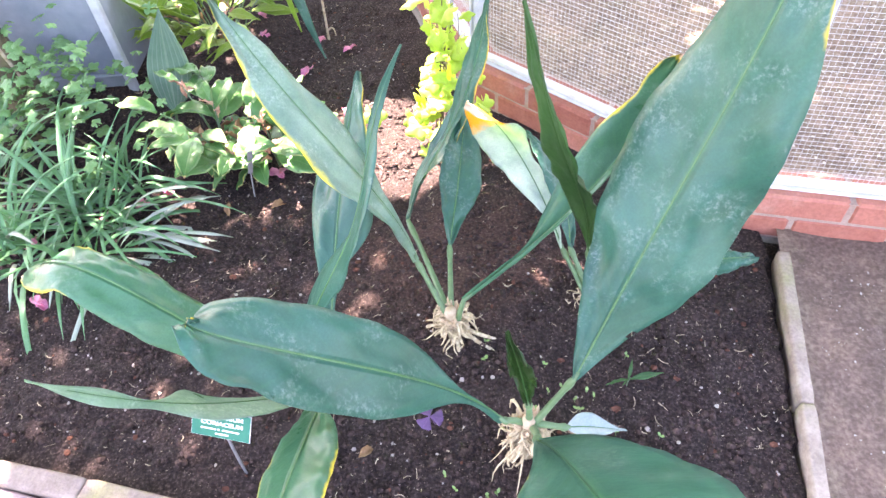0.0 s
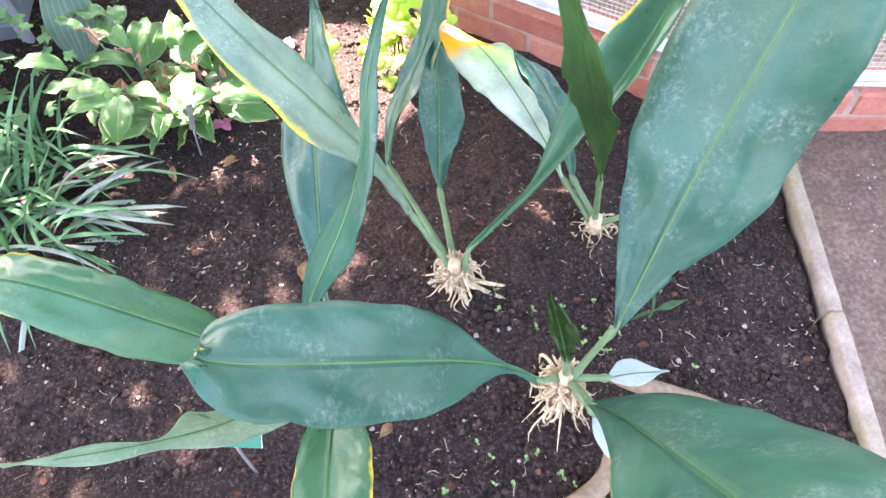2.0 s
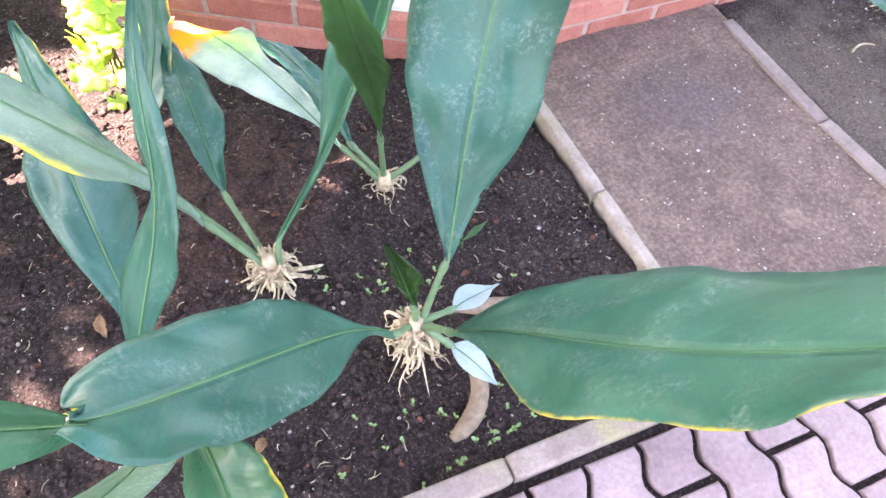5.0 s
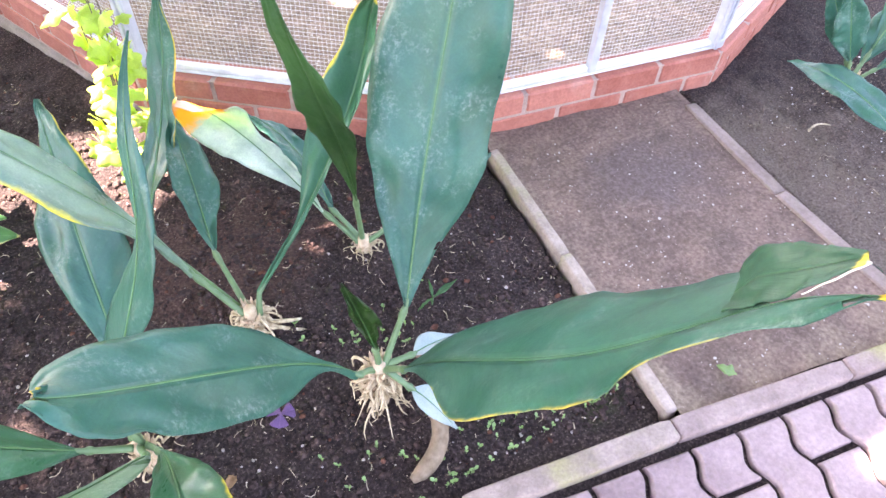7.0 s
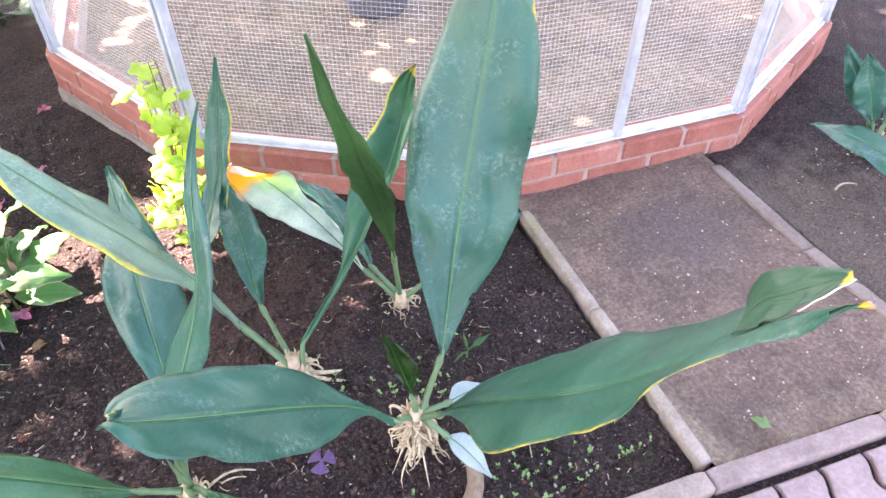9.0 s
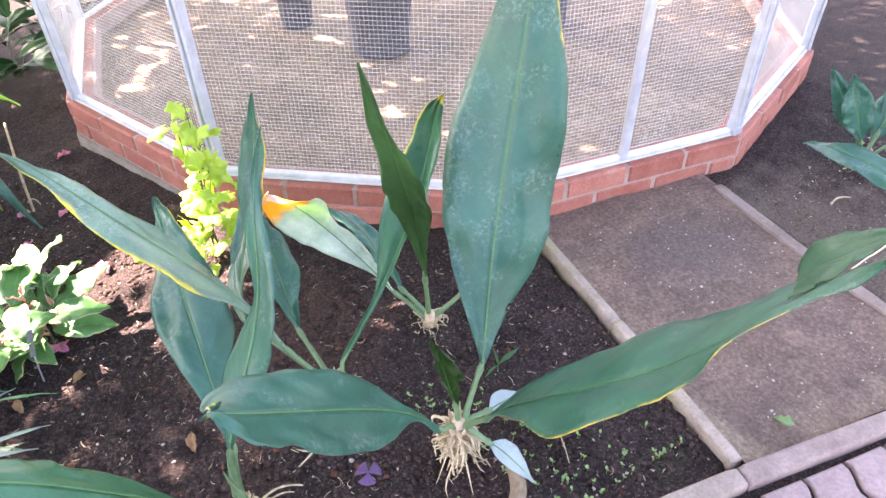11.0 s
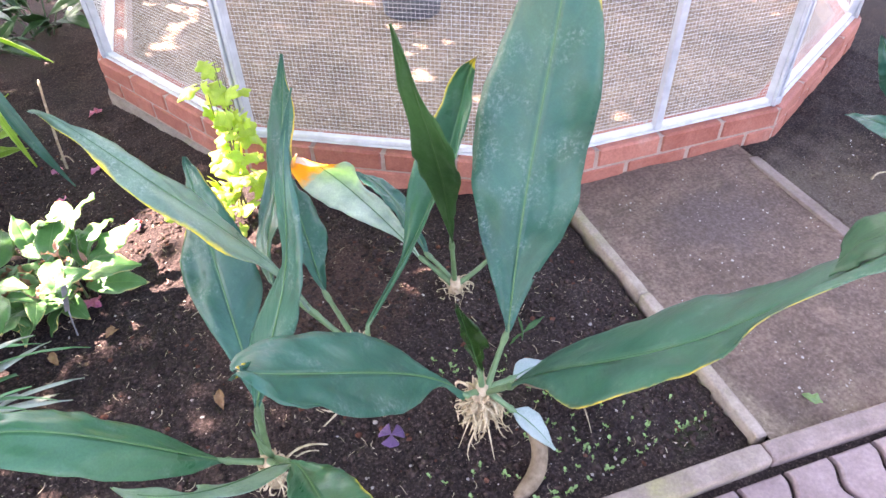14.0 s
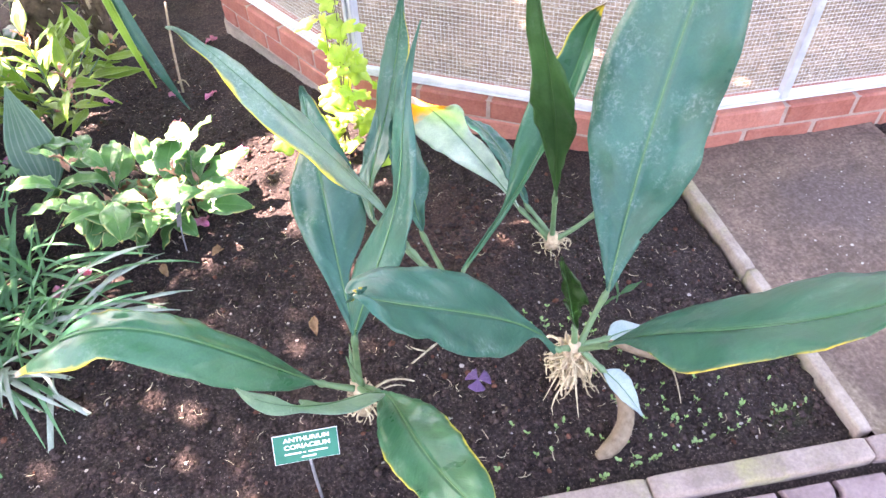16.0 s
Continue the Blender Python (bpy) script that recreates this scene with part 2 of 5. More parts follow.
LIME = leaf_mat("lime_leaf", (0.15, 0.27, 0.025), (0.30, 0.42, 0.07), (0.34, 0.44, 0.14), thin=0.32, dust=0.0, vein=5, pale_edge=0.30)
VINE = leaf_mat("golden_vine_leaf", (0.30, 0.42, 0.050), (0.58, 0.64, 0.14), (0.5, 0.55, 0.2), thin=0.38, dust=0.0, vein=3)
STRAP = leaf_mat("strap_leaf", (0.085, 0.250, 0.110), (0.19, 0.41, 0.22), (0.20, 0.38, 0.21), rough=0.33, thin=0.25, dust=0.25, vein=0.5)
STRAP_PALE = leaf_mat("dry_strap_leaf", (0.30, 0.36, 0.30), (0.52, 0.55, 0.48), (0.5, 0.52, 0.45), rough=0.45, thin=0.2, vein=0.5)
IVY = leaf_mat("ivy_leaf", (0.10, 0.25, 0.09), (0.27, 0.45, 0.22), (0.22, 0.4, 0.16), thin=0.3, dust=0.1, vein=3)
SEEDLING = leaf_mat("seedling_leaf", (0.13, 0.23, 0.075), (0.25, 0.36, 0.16), (0.2, 0.33, 0.13), thin=0.2, dust=0.0)
PURPLE = leaf_mat("purple_leaf", (0.10, 0.05, 0.135), (0.18, 0.09, 0.23), (0.22, 0.12, 0.25), thin=0.2, dust=0.1)
PLEAT = leaf_mat("pleated_leaf", (0.09, 0.20, 0.125), (0.19, 0.32, 0.22), (0.40, 0.50, 0.35), thin=0.3, dust=0.1, vein=0.5, stripes=25.0)
PETIOLE = plain_mat("leaf_stalk", (0.085, 0.165, 0.075), (0.14, 0.24, 0.115), 40, 0.4, thin=0.1)
MIDRIB = plain_mat("midrib_green", (0.055, 0.165, 0.055), (0.085, 0.220, 0.080), 60, 0.45)
ROOT = plain_mat("aerial_root", (0.26, 0.185, 0.10), (0.66, 0.55, 0.37), 85, 0.75, 0.3)
SHEATH = plain_mat("dry_sheath", (0.36, 0.25, 0.15), (0.66, 0.52, 0.36), 50, 0.7, 0.3)
TUBER = plain_mat("tuber_skin", (0.15, 0.105, 0.065), (0.26, 0.19, 0.13), 70, 0.8, 0.3)
STRAW = plain_mat("dry_litter", (0.26, 0.19, 0.12), (0.58, 0.48, 0.34), 60, 0.85, 0.2)
DRYLEAF = plain_mat("dead_leaf", (0.20, 0.10, 0.05), (0.45, 0.27, 0.15), 30, 0.8, 0.2, thin=0.15)
PETAL = plain_mat("pink_petal", (0.55, 0.13, 0.30), (0.82, 0.38, 0.55), 60, 0.5, 0.4, thin=0.3)
BARK = plain_mat("bark", (0.075, 0.060, 0.036), (0.20, 0.165, 0.10), 22, 0.9, 0.2)
PALM_BARK = plain_mat("palm_fibre_bark", (0.050, 0.034, 0.022), (0.16, 0.115, 0.075), 40, 0.95, 0.1)
BRACT = plain_mat("pink_brown_bract", (0.42, 0.19, 0.13), (0.66, 0.42, 0.34), 40, 0.6, 0.3, thin=0.25)
TORN = plain_mat("dry_torn_edge", (0.55, 0.46, 0.34), (0.78, 0.72, 0.60), 60, 0.7, 0.2)
METAL = plain_mat("galvanised_metal", (0.40, 0.43, 0.47), (0.58, 0.61, 0.65), 18, 0.42, 0.5, 0.35)
WIRE = plain_mat("dull_wire", (0.50, 0.47, 0.45), (0.72, 0.69, 0.66), 8, 0.5, 0.4, 0.1)
WHITE_METAL = plain_mat("white_coated_metal", (0.46, 0.45, 0.45), (0.66, 0.65, 0.64), 20, 0.5)
GREY_BOX = plain_mat("grey_painted_metal", (0.16, 0.19, 0.22), (0.26, 0.29, 0.33), 9, 0.5)
POT = plain_mat("dark_pot_plastic", (0.07, 0.072, 0.08), (0.11, 0.112, 0.125), 30, 0.5)
SIGN_GREEN = plain_mat("sign_green", (0.008, 0.135, 0.085), (0.013, 0.175, 0.112), 30, 0.6, 0.3)
SIGN_WHITE = plain_mat("sign_white", (0.75, 0.77, 0.75), (0.85, 0.86, 0.85), 30, 0.5)
STAKE = plain_mat("stake_metal", (0.20, 0.20, 0.21), (0.34, 0.34, 0.35), 50, 0.5, 0.5, 0.5)


# ---- helpers ----
def finish(name, bm, mat, smooth_faces=True):
    me = bpy.data.meshes.new(name)
    bm.to_mesh(me)
    bm.free()
    for p in me.polygons:
        p.use_smooth = smooth_faces
    me.materials.append(mat)
    return me


def under(name, me, parent, m=None, label=""):
    ob = new(name, me)
    ob.parent = parent
    if m is not None:
        ob.matrix_basis = m
    return tagged(ob, label) if label else ob


def part(name, bm, mat, parent, label="", smooth_faces=True, m=None):
    return under(name, finish(name, bm, mat, smooth_faces), parent, m, label)


def thing(name, at, label, category, group="", kind=""):
    ob = new(name)
    ob.location = at
    return tagged(ob, label, category, group, kind)


def box(bm, size, m=None, bevel=0.0):
    r = bmesh.ops.create_cube(bm, size=1.0, matrix=(m or Matrix()) @ Matrix.Diagonal((*size, 1.0)))
    if bevel:
        edges = list({e for v in r["verts"] for e in v.link_edges})
        bmesh.ops.bevel(bm, geom=edges, offset=bevel, segments=1, affect="EDGES")


def tube(bm, pts, radii, sides=8, cap=True):
    pts = [Vector(p) for p in pts]
    rings, ref = [], Vector((0.31, 0.17, 0.93))
    for i, p in enumerate(pts):
        t = (pts[min(i + 1, len(pts) - 1)] - pts[max(i - 1, 0)]).normalized()
        a = t.cross(ref)
        a = (a if a.length > 1e-3 else t.cross(Vector((1, 0, 0)))).normalized()
        b = t.cross(a)
        rings.append([bm.verts.new(p + (a * math.cos(q) + b * math.sin(q)) * radii[i]) for q in (2 * math.pi * j / sides for j in range(sides))])
    for r, s in zip(rings, rings[1:]):
        for j in range(sides):
            bm.faces.new((r[j], r[(j + 1) % sides], s[(j + 1) % sides], s[j]))
    if cap:
        bm.faces.new(rings[0][::-1])
        bm.faces.new(rings[-1])


def curve(points, n):
    """A Bezier curve of any degree as n + 1 points."""
    pts, d = [Vector(p) for p in points], len(points) - 1
    return [sum((pts[i] * (math.comb(d, i) * (1 - s) ** (d - i) * s**i) for i in range(d + 1)), Vector()) for s in (j / n for j in range(n + 1))]


def glide(values, s):
    """Catmull-Rom through evenly spaced values, never below nought."""
    y = [2 * values[0] - values[1], *values, 2 * values[-1] - values[-2]]
    x = min(s * (len(values) - 1), len(values) - 1 - 1e-6)
    i = int(x)
    f = x - i
    a, b, c, d = y[i : i + 4]
    return max(0.0, 0.5 * (2 * b + (c - a) * f + (2 * a - 5 * b + 4 * c - d) * f * f + (3 * b - a - 3 * c + d) * f**3))


def height(x, y):
    """The ground: level by the kerbs, falling gently towards the back of the bed."""
    z = -0.045 * max(0.0, y - 1.4) * min(1.0, max(0.0, (0.9 - x) / 1.2)) if y < 4 else -0.117 * min(1.0, max(0.0, (0.9 - x) / 1.2))
    for mx, my, h, r in ((0.29, 0.95, 0.022, 0.16), (0.13, 1.22, 0.030, 0.2), (-0.16, 1.03, 0.022, 0.15), (0.45, 1.32, 0.015, 0.14), (0.28, 1.45, 0.02, 0.25)):
        z += h * math.exp(-((x - mx) ** 2 + (y - my) ** 2) / r**2)
    return z


def leaf_mesh(name, mat, mid, half_l, half_r, lateral, fold=0.1, wave=0.006, thick=0.0012, across=7, age=None, seed=0, pleats=0, gaps=(), reach=1.0):
    """A blade along the points mid: half widths and the sideways direction for each of them; upper and lower skin and a rim."""
    bm = bmesh.new()
    n = len(mid) - 1
    keys = [bm.verts.layers.float.new(q) for q in ("across", "along", "age")]
    skins = []
    grid_n = []
    for i in range(n + 1):
        t = (mid[min(i + 1, n)] - mid[max(i - 1, 0)]).normalized()
        s = (lateral[i] - t * lateral[i].dot(t)).normalized()
        grid_n.append((s, s.cross(t)))
    for side in (1, -1):
        rows = []
        for i in range(n + 1):
            s, nn = grid_n[i]
            row = []
            for j in range(-across, across + 1):
                u = j / across
                w = (half_r[i] if u > 0 else half_l[i]) * abs(u)
                sgn = 1 if u > 0 else -1
                q = noise.noise(Vector((u * 1.6 + seed * 7.1, i / n * 6.0, seed * 3.3)))
                fine = noise.noise(Vector((u * 3 + seed, i / n * 17.0, seed * 1.7)))
                lift = w * math.sin(fold) - 0.25 * w * w / max(0.02, half_l[i] + half_r[i])
                wr = noise.noise(Vector((u * 2.2 + 3.0 * seed, i / n * 11.0 - abs(u) * 2.0, seed * 2.9)))
                rip = (wave * q * 1.7 + wave * 0.7 * fine + wave * 0.55 * wr) * min(1.0, abs(u) * 1.6)
                if pleats:
                    rip += 0.006 * (1 if j % 2 else -1) * min(1, i / 3) * min(1, (n - i) / 6)
                edge = 1 + 0.05 * noise.noise(Vector((i / n * 14.0, seed * 5.0 + sgn, 0))) * abs(u)
                p = mid[i] + s * (sgn * w * math.cos(fold) * edge) + nn * (lift + rip + side * thick * 0.5)
                v = bm.verts.new(p)
                v[keys[0]], v[keys[1]] = u, i / n * reach
                v[keys[2]] = age(u, i / n) if age else 0.0
                row.append(v)
            rows.append(row)
        skins.append(rows)
    m = 2 * across
    for side, rows in zip((1, -1), skins):
        for i in range(n):
            for j in range(m):
                if (i, j) in gaps:
                    continue
                f = (rows[i][j], rows[i][j + 1], rows[i + 1][j + 1], rows[i + 1][j])
                bm.faces.new(f if side > 0 else f[::-1])
    a, b = skins
    for i in range(n):
        bm.faces.new((a[i][0], a[i + 1][0], b[i + 1][0], b[i][0]))
        bm.faces.new((a[i + 1][m], a[i][m], b[i][m], b[i + 1][m]))
    return finish(name, bm, mat)


def big_leaf(parent, mid, wl, wr, twist, fold, side, mat, age=None, seed=0, label="", stalk=None, knee=True, wave=0.008, gaps=(), rows=44, rib_r=0.0020, rib_mat=None):
    """A large leaf of a plant: its blade with the midrib on it, and the stalk with its swollen knee."""
    pts = curve(mid, rows)
    side = Vector(side).normalized()
    lat, hl, hr, rib = [], [], [], []
    for i, p in enumerate(pts):
        v = i / rows
        t = (pts[min(i + 1, rows)] - pts[max(i - 1, 0)]).normalized()
        s = (side - t * side.dot(t)).normalized()
        nn = s.cross(t)
        a = twist[0] * (1 - v) * (1 - 2 * v) + twist[1] * 4 * v * (1 - v) + twist[2] * v * (2 * v - 1)
        lat.append(s * math.cos(a) + nn * math.sin(a))
        hl.append(max(0.0015, glide([0.004, *wl, 0.002], v)))
        hr.append(max(0.0015, glide([0.004, *wr, 0.002], v)))
        rib.append(p + (nn * math.cos(a) - s * math.sin(a)) * 0.0008)
    blade = under("leaf", leaf_mesh("leaf", mat, pts, hl, hr, lat, fold, wave, age=age, seed=seed, gaps=gaps), parent, None, label)
    bm = bmesh.new()
    k = int(rows * 0.93)
    tube(bm, rib[: k + 1], [rib_r * (1 - 0.75 * i / k) for i in range(k + 1)], 6)
    part("midrib", bm, rib_mat or (MIDRIB if mat is not LEAF_DARK else LEAF_DARK), blade)
    if stalk:
        q = curve([*stalk, tuple(pts[0])], 14)
        r = [0.0076 - 0.0022 * i / 14 for i in range(15)]
        if knee:
            r[12], r[13], r[14] = 0.0078, 0.0080, 0.0055
        bm = bmesh.new()
        tube(bm, [p for p in q] + [pts[1]], r + [0.004], 9)
        part("leaf_stalk", bm, PETIOLE, parent)
    return blade


def margin(a0, a1, width=0.25, right=True, left=True, tip=None, strength=1.0):
    """Yellowing along a leaf's edge between two places along it, and a dry tip."""

    def age(u, v):
        s = 0.0
        if (u > 0 and right) or (u < 0 and left):
            k = max(0.0, min(1.0, (v - a0) / 0.12)) * max(0.0, min(1.0, (a1 - v) / 0.08))
            s = k * max(0.0, (abs(u) - (1 - width)) / width) * 0.66 * strength
        if tip and v > tip:
            s = max(s, 0.45 + 1.0 * (v - tip) / (1 - tip))
        return s

    return age


def roots(parent, at, n, reach, drop, seed, r0=0.0035, husk=1.0):
    rnd = random.Random(seed)
    bm = bmesh.new()
    for i in range(n):
        long = i % 11 == 0
        a = rnd.uniform(0, 2 * math.pi)
        out = Vector((math.cos(a), math.sin(a), 0))
        p0 = Vector(at) + out * 0.012 + Vector((0, 0, rnd.uniform(-0.85, -0.1) * drop))
        r = r0 * rnd.uniform(0.7, 1.3) * (0.62 if long else 1.0)
        if long:
            p3 = Vector((at[0], at[1], 0)) + out * reach * rnd.uniform(0.7, 1.25)
            p3.z = height(p3.x, p3.y) + 0.001
            turn = Vector((-out.y, out.x, 0)) * rnd.uniform(-0.06, 0.06)
            p1 = p0 + out * reach * 0.35 + Vector((0, 0, 0.004)) + turn
            p2 = p3 - out * reach * 0.3 - turn + Vector((0, 0, 0.012))
        else:
            ln = rnd.uniform(0.016, 0.046)
            p1 = p0 + out * ln * 0.6 + Vector((rnd.gauss(0, 0.012), rnd.gauss(0, 0.012), rnd.uniform(-0.004, 0.014)))
            p3 = p0 + out * ln * rnd.uniform(0.5, 1.0) + Vector((rnd.gauss(0, 0.008), rnd.gauss(0, 0.008), -ln * rnd.uniform(0.4, 1.0)))
            p3.z = max(p3.z, height(p3.x, p3.y) - 0.002)
            p2 = p1.lerp(p3, 0.6) + Vector((rnd.gauss(0, 0.014), rnd.gauss(0, 0.014), 0.004))
        k = [1.0, 1.05, 1.0, 1.08, 0.95, 0.9, 0.75, 0.3]
        tube(bm, curve([p0, p1, p2, p3], 7), [r * f * rnd.uniform(0.8, 1.2) for f in k], 6)
    ob = part("root_mass", bm, ROOT, parent, "tangle of thick cream aerial roots")
    ob["kind"] = "stuff"
    bm = bmesh.new()
    z0 = height(at[0], at[1]) - 0.01
    tube(bm, [(at[0], at[1], z0), (at[0], at[1], (z0 + at[2]) / 2), (at[0], at[1], at[2] + 0.01)], [0.02, 0.019, 0.013], 10)
    part("stem", bm, SHEATH, parent)
    for i in range(13):
        a = 0.9 * i + rnd.uniform(-0.3, 0.3)
        bm = bmesh.new()
        o = Vector(at) + Vector((math.cos(a), math.sin(a), 0)) * 0.014 + Vector((0, 0, -0.02))
        tip = o + Vector((math.cos(a) * 0.022, math.sin(a) * 0.022, rnd.uniform(0.02, 0.06))) * husk
        tube(bm, curve([o, (o + tip) / 2 + Vector((math.cos(a), math.sin(a), 0)) * 0.008, tip], 5), [q * husk for q in (0.005, 0.008, 0.007, 0.005, 0.003, 0.0006)], 5)
        part("sheath", bm, SHEATH, parent)


# ---- ground, path, kerbs, paving ----
def spread(lo, hi, step, far):
    inner = list(np.arange(lo, hi + 1e-6, step))
    grow, d, out = [], step, 0.0
    while out < far:
        d *= 1.5
        out += d
        grow.append(out)
    return [lo - g for g in grow[::-1]] + inner + [hi + g for g in grow]


def paint(me, layer, amount):
    """A share of another soil over a ground mesh, by place."""
    me.attributes.new(layer, "FLOAT", "POINT")
    me.attributes[layer].data.foreach_set("value", [max(0.0, amount(v.co.x, v.co.y)) for v in me.vertices])


def build_ground():
    xs, ys = spread(-2.2, 2.7, 0.016, 60), spread(0.3, 3.6, 0.016, 60)
    verts, faces = [], []
    for y in ys:
        for x in xs:
            near = -2.2 <= x <= 2.7 and 0.3 <= y <= 3.6
            z = height(x, y)
            if near:
                z += 0.012 * noise.noise(Vector((x * 9, y * 9, 1))) + 0.007 * noise.noise(Vector((x * 30, y * 30, 4))) + 0.005 * noise.noise(Vector((x * 75, y * 75, 9)))
            k = 0.56 - 0.155 * (x - 0.83)
            if y < k:
                z = 0.007 + 0.35 * (z - height(x, y))
            elif 0.80 + 0.13 * (y - 0.55) < x < 1.56 + 0.13 * (y - 0.5) and y < 1.7:
                z -= 0.03
            verts.append((x, y, z))
    w = len(xs)
    for j in range(len(ys) - 1):
        for i in range(w - 1):
            a = j * w + i
            faces.append((a, a + 1, a + w + 1, a + w))
    me = bpy.data.meshes.new("ground")
    me.from_pydata(verts, [], faces)
    paint(me, "reddish", lambda x, y: 1.1 - math.hypot((x - 0.14) / 0.42, (y - 1.46) / 0.36))
    paint(me, "sandy", lambda x, y: min(1.0, 1.15 - (x - 1.62 - 0.16 * (y - 1.2)) / 0.75) * min(1.0, max(0.0, (1.60 - y) / 0.5)) if x > 1.62 + 0.16 * (y - 1.2) and y > 0.25 else 0.0)
    paint(me, "mossy", lambda x, y: 0.75 - math.hypot((x - 0.70) / 0.17, (y - 0.68) / 0.10))
    for p in me.polygons:
        p.use_smooth = True
    me.materials.append(SOIL)
    tagged(new("ground", me), "dark crumbly garden soil of the planting bed", "ground", kind="structure")


build_ground()

B1 = [(0.950, 1.478), (0.887, 1.052), (0.815, 0.588)]
B2 = [(1.645, 1.370), (1.574, 0.94), (1.53, 0.45)]
FRONT = [(-1.64, 0.970), (-1.14, 0.880), (-0.60, 0.803), (-0.13, 0.722), (0.328, 0.642), (0.792, 0.560), (1.237, 0.472), (1.72, 0.385), (2.2, 0.30)]


def build_path():
    bm = bmesh.new()
    n, m = 46, 60
    rows = []
    for j in range(m + 1):
        v = j / m
        a, b = Vector((0.962, 1.62)).lerp(Vector((0.830, 0.58)), v), Vector((1.672, 1.52)).lerp(Vector((1.535, 0.45)), v)
        row = []
        for i in range(n + 1):
            p = a.lerp(b, i / n)
            edge = min(i, n - i) / n
            z = 0.018 + 0.008 * noise.noise(Vector((p.x * 4, p.y * 4, 2))) + 0.0025 * noise.noise(Vector((p.x * 40, p.y * 40, 2))) - 0.008 * math.sin(math.pi * min(1, edge * 2))
            row.append(bm.verts.new((p.x, p.y, z)))
        rows.append(row)
    for r, s in zip(rows, rows[1:]):
        for i in range(n):
            bm.faces.new((r[i], s[i], s[i + 1], r[i + 1]))
    me = finish("path", bm, SAND)
    paint(me, "dark", lambda x, y: 1.05 - math.hypot((x - 1.30) / 0.30, (y - 1.18) / 0.26))
    paint(me, "pale", lambda x, y: max(0.0, 0.62 - (x - 0.83 - 0.127 * (y - 0.58)) / 0.14) + max(0.0, 0.45 - (y - 0.55) / 0.5))
    tagged(new("path", me), "trodden sandy path of grey-brown grit", "path", kind="structure")


build_path()


def kerb_mesh(length, width, high, mat, flat):
    """A kerb stone with a rounded top and worn ends, lying along x."""
    bm = bmesh.new()
    rings = []
    xs = [0, 0.006, 0.02, 0.06] + [length * k / 8 for k in range(1, 8)] + [length - 0.06, length - 0.02, length - 0.006, length]
    for x in sorted(xs):
        e = min(x, length - x)
        s = 1 - 0.10 * max(0.0, 1 - e / 0.018)
        ring = []
        for q in range(13):
            a = math.pi * q / 12
            y, z = -math.cos(a) * width / 2, 0.0 + min(1.0, 1.14 * math.sin(a) ** flat) * high
            wob = 0.0022 * noise.noise(Vector((x * 22 + length * 90, y * 40, z * 40)))
            ring.append(bm.verts.new((x, y * s, z * (1 - 0.5 * (1 - s)) + wob)))
        ring += [bm.verts.new((x, width / 2 * s, -0.06)), bm.verts.new((x, -width / 2 * s, -0.06))]
        rings.append(ring)
    for r, s in zip(rings, rings[1:]):
        for j in range(len(r)):
            bm.faces.new((r[j], s[j], s[(j + 1) % len(r)], r[(j + 1) % len(r)]))
    bm.faces.new(rings[0])
    bm.faces.new(rings[-1][::-1])
    bmesh.ops.recalc_face_normals(bm, faces=bm.faces)
    return finish("kerb", bm, mat)


def kerb_line(points, width, high, label, mat, flat=0.30, z=0.0):
    for i, (a, b) in enumerate(zip(points, points[1:])):
        d = Vector(b) - Vector(a)
        o = new("kerb", kerb_mesh(d.length - 0.006, width, high, mat, flat))
        o.matrix_world = Matrix.Translation((a[0], a[1], z + 0.002 * ((i * 7) % 3 - 1))) @ Matrix.Rotation(math.atan2(d.y, d.x), 4, "Z")
        tagged(o, label, "kerb", "kerb stones", "structure")


kerb_line(B1, 0.033, 0.030, "narrow rounded concrete edging stone with green algae", KERB_ALGAE)
kerb_line(B2, 0.042, 0.024, "flush dusty concrete edging stone by the path", KERB_DUSTY, 0.16)
kerb_line(FRONT[:6], 0.050, 0.040, "worn mauve-grey concrete kerb with yellowish algae along the bed", KERB_WORN, 0.24)
kerb_line(FRONT[5:], 0.050, 0.040, "mauve-grey rounded concrete kerb along the path", KERB, 0.24)


